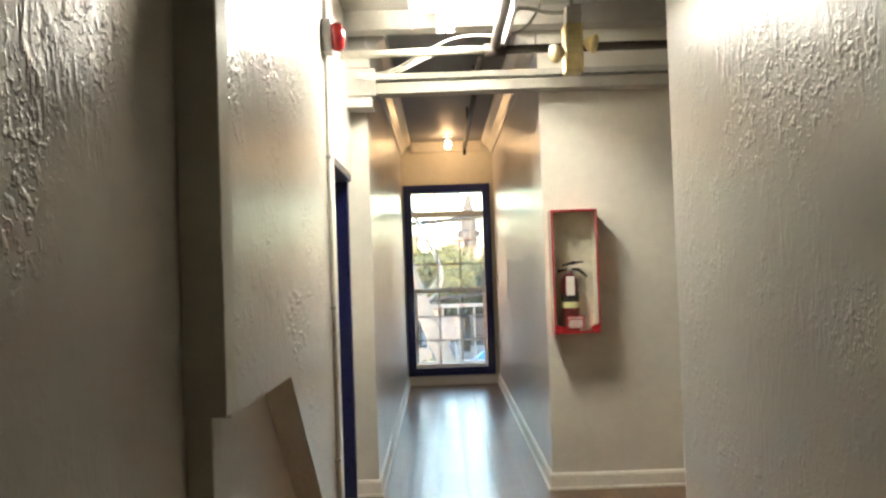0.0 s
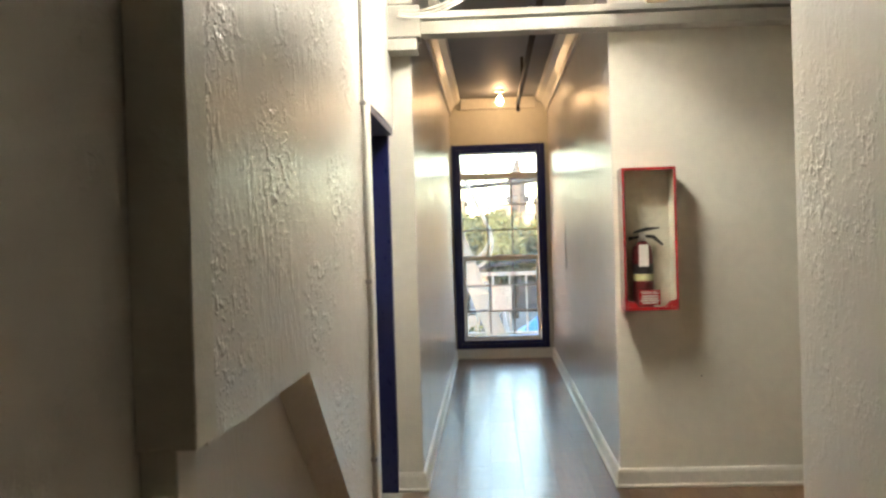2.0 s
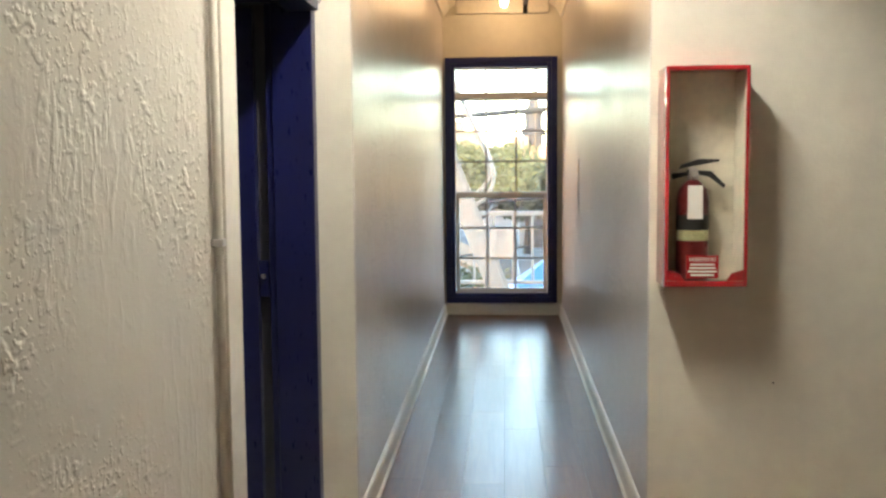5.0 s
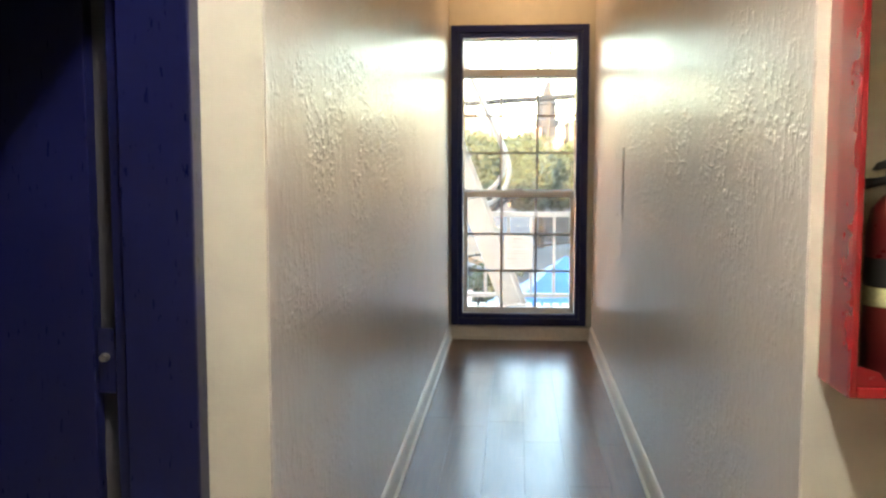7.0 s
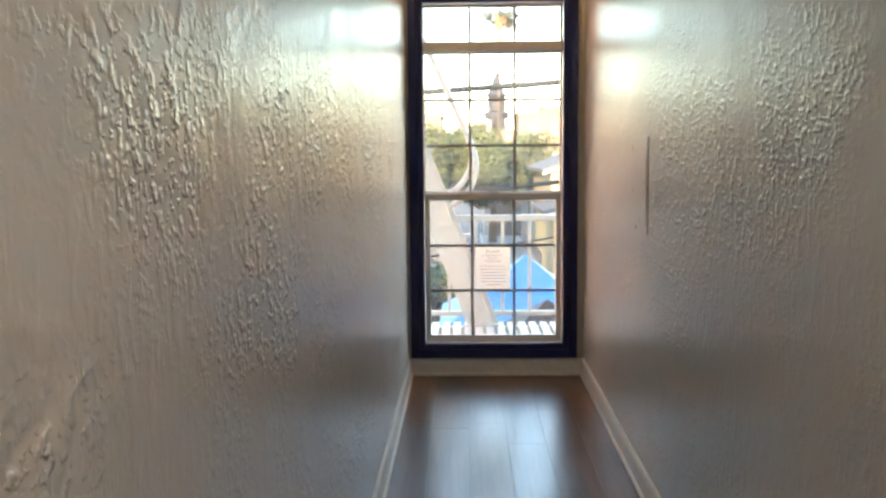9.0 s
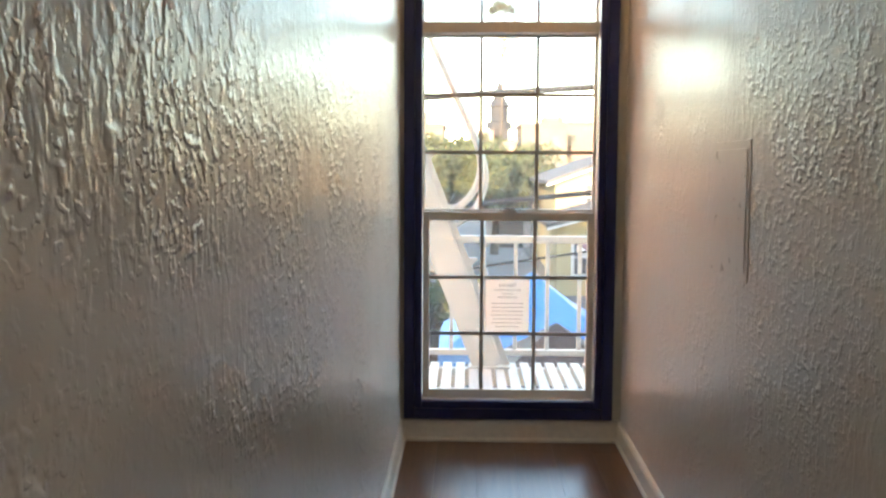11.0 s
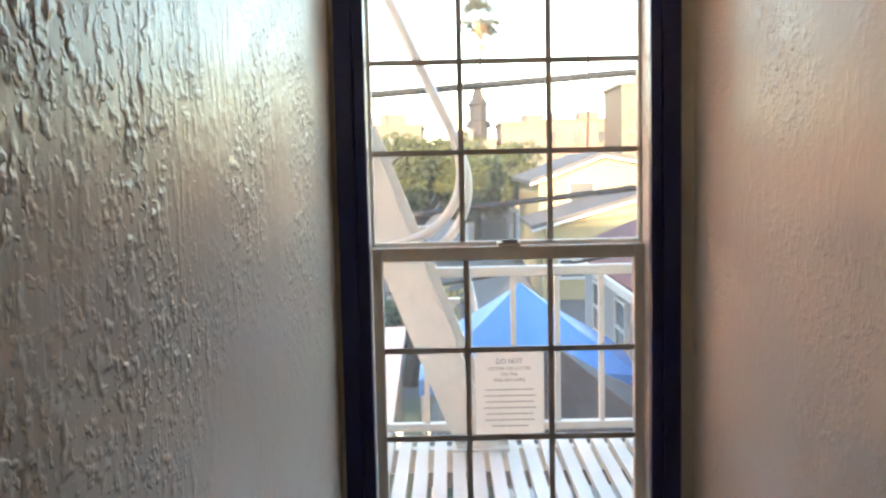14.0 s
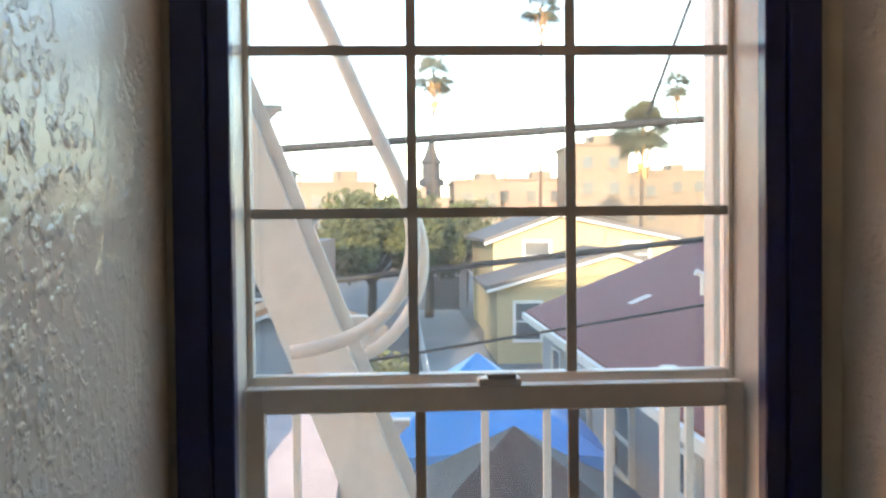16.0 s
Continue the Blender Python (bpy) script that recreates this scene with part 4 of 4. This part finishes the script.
def bin_(x, y, m, lab):
    t = thing("wheelie_bin", lab, "bin", "bins in the yard")
    part("body", prism([(-0.22, 0.06), (0.22, 0.06), (0.28, 0.95), (-0.28, 0.95)], 1, -0.26, 0.26), m, t).location = (x, y, GZ)
    part("lid", B(x - 0.30, y - 0.31, GZ + 0.95, x + 0.30, y + 0.30, GZ + 1.02, 0.02), m, t)
    for s in (-1, 1):
        part("wheel", lathe([(0.09, -0.025), (0.10, 0.0), (0.09, 0.025)], (x + s * 0.2, y + 0.24, GZ + 0.1), "x", 12), BLACK, t)


bin_(-0.35, 31.0, BLACK, "black plastic wheelie bin in the yard")
bin_(0.35, 31.4, mat("dark_green_plastic", (0.02, 0.05, 0.03), 0.5), "dark green plastic wheelie bin in the yard")
fen = thing("fence", "white picket fence along the driveway", "fence")
for k in range(24):
    part("picket", B(0.72, 31.0 + k * 1.2, GZ, 0.78, 31.12 + k * 1.2, GZ + 1.1), STEEL_W, fen)
for z in (0.3, 0.85):
    part("rail", B(0.785, 31.0, GZ + z, 0.82, 58.8, GZ + z + 0.09), STEEL_W, fen)
# overhead cables
for a, b, r, sag in (((-14, 24.0, 1.98), (16, 24.0, 3.9), 0.062, 0.10), ((-14, 24.0, -0.5), (16, 24.0, 2.45), 0.05, 0.12), ((-14, 22.0, -2.2), (16, 22.0, 2.3), 0.022, 0.12), ((3.77, 24, 3.14), (5.9, 24, 8.7), 0.03, 0.0)):
    c = thing("power_cable", "black overhead cable across the yard", "cable", "overhead cables")
    A, Z = Vector(a), Vector(b)
    part("strand", rod([A.lerp(Z, k / 16) - Vector((0, 0, sag * 4 * (k / 16) * (1 - k / 16))) for k in range(17)], r, 6), CABLE, c, smooth=True)

# ---- fire escape ----
fe = thing("fire_escape", "white-painted steel fire escape landing with slatted deck and railing", "fire escape")
RX0, RX1, RY = -1.35, 0.88, 13.07
for k in range(26):
    x = RX0 + 0.02 + k * 0.088
    part("slat", B(x, YW + 0.27, 0.06, x + 0.060, RY + 0.03, 0.09), STEEL_W, fe)
for y in (YW + 0.30, 12.2, RY):
    part("joist", B(RX0, y - 0.03, -0.06, RX1, y + 0.03, 0.058), STEEL_W, fe)
part("top_rail", B(RX0, RY - 0.025, 0.93, RX1, RY + 0.025, 0.98, 0.006), STEEL_W, fe)
part("bottom_rail", B(RX0, RY - 0.025, 0.15, RX1, RY + 0.025, 0.19, 0.006), STEEL_W, fe)
for k in range(10):
    x = RX1 - 0.22 * (k + 1)
    part("baluster", B(x - 0.013, RY - 0.013, 0.19, x + 0.013, RY + 0.013, 0.93), STEEL_W, fe)
part("post", B(RX1 - 0.03, RY - 0.03, 0.09, RX1 + 0.03, RY + 0.03, 0.99, 0.005), STEEL_W, fe)
part("top_rail", B(RX1 - 0.02, YW + 0.27, 0.93, RX1 + 0.02, RY - 0.032, 0.98, 0.006), STEEL_W, fe)
part("bottom_rail", B(RX1 - 0.02, YW + 0.27, 0.15, RX1 + 0.02, RY - 0.032, 0.19, 0.006), STEEL_W, fe)
for k in range(1, 6):
    y = RY - 0.22 * k
    part("baluster", B(RX1 - 0.013, y - 0.013, 0.19, RX1 + 0.013, y + 0.013, 0.93), STEEL_W, fe)
part("column", B(0.645, 11.92, 0.09, 0.71, 11.99, 4.5, 0.006), STEEL_W, fe, "white square post")
for x in (RX0, RX1):
    part("leg", B(x - 0.05, RY - 0.05, GZ, x + 0.05, RY + 0.05, -0.062), STEEL_W, fe)

st = thing("fire_escape_stair", "white-painted steel stair stringer with looped handrails on the landing", "stair")
SA, SB = Vector((0.036, 12.90, 0.09)), Vector((-1.216, 12.90, 3.3))


def channel(a, b, w, d, t=0.012):
    """C-section bar from a to b, its web broad side towards the south."""
    ax = (b - a).normalized()
    side = Vector((0, 1, 0)).cross(ax).normalized()
    out = ax.cross(side).normalized()
    prof = [(-w / 2, 0), (w / 2, 0), (w / 2, d), (w / 2 - t, d), (w / 2 - t, t), (-w / 2 + t, t), (-w / 2 + t, d), (-w / 2, d)]
    bm = bmesh.new()
    lo = [bm.verts.new(a + side * u + out * v) for u, v in prof]
    hi = [bm.verts.new(b + side * u + out * v) for u, v in prof]
    for i in range(8):
        bm.faces.new((lo[i], lo[(i + 1) % 8], hi[(i + 1) % 8], hi[i]))
    bm.faces.new(lo[::-1])
    bm.faces.new(hi)
    return bm


part("stringer", channel(SA, SB, 0.195, 0.06), STEEL_W, st)
part("foot_plate", B(-0.10, 12.88, 0.091, 0.18, 12.98, 0.105), STEEL_W, st)
ax = (SB - SA).normalized()
part("flange", channel(SA + Vector((0.125, 0.055, 0.0)), SB + Vector((0.125, 0.055, 0.0)), 0.05, 0.02, 0.004), STEEL_W, st)
for k in range(1, 9):
    z = 0.09 + 0.36 * k
    x = SA.x + (SB.x - SA.x) * (z - SA.z) / (SB.z - SA.z)
    part("tread", B(x + 0.05, 12.985, z, x + 0.20, 13.035, z + 0.022, 0.003), STEEL_W, st)
    part("bracket", prism([(x + 0.10, z - 0.09), (x + 0.19, z - 0.002), (x + 0.07, z - 0.002)], 1, 12.986, 12.994), STEEL_W, st)
loopy = [(-0.62, 12.55, 3.0), (-0.23, 12.55, 2.16), (-0.085, 12.55, 1.84), (0.02, 12.55, 1.61), (0.052, 12.55, 1.46), (0.02, 12.55, 1.32), (-0.07, 12.55, 1.21), (-0.19, 12.55, 1.155), (-0.31, 12.55, 1.13)]
part("handrail", rod(smooth_path([(p[0] - 0.085, p[1], p[2]) for p in loopy]), 0.022, 10), STEEL_W, st, "white tubular handrail with a looped end", True)
part("handrail", rod(smooth_path([(p[0] * 1.165 - 0.055, p[1] + 0.45, 1.43 + (p[2] - 1.5) * 1.165) for p in loopy]), 0.022, 10), STEEL_W, st, "white tubular handrail with a looped end", True)

# ---- floor planks ----
PW, PL = 0.19, 1.22
floor_ob = bpy.data.objects["floor"]
plank_me = finish("plank", B(0.0004, 0.0004, -0.012, PW - 0.0004, PL - 0.0004, 0.0, 0.0007), PLANK)
corridor_ob = bpy.data.objects["floor_corridor"]
rp = random.Random(11)
for i in range(-1, 24):
    x = XL - 0.19 + i * PW
    if x + PW > HL - 0.03:
        y = -0.6 - rp.random() * PL
        while y < YF:
            y1 = min(y + PL, YF)
            if y1 > 0.3 and y1 - y > 0.05 and (x < HR + 0.03 or y1 > 3.2) and x < 3.9:
                p = new("plank", plank_me)
                p.location, p.scale, p.parent = (x, y, 0), (1, (y1 - y) / PL, 1), floor_ob
            y += PL
    if x + PW > XL - 0.01 and x < XR + 0.02:
        y = -rp.random() * PL
        while y < YW - YF + 0.05:
            y0 = max(y, 0.0)
            if y + PL - y0 > 0.05:
                p = new("plank", plank_me)
                p.location, p.scale, p.parent = (x, y0, 0), (1, (y + PL - y0) / PL, 1), corridor_ob
            y += PL
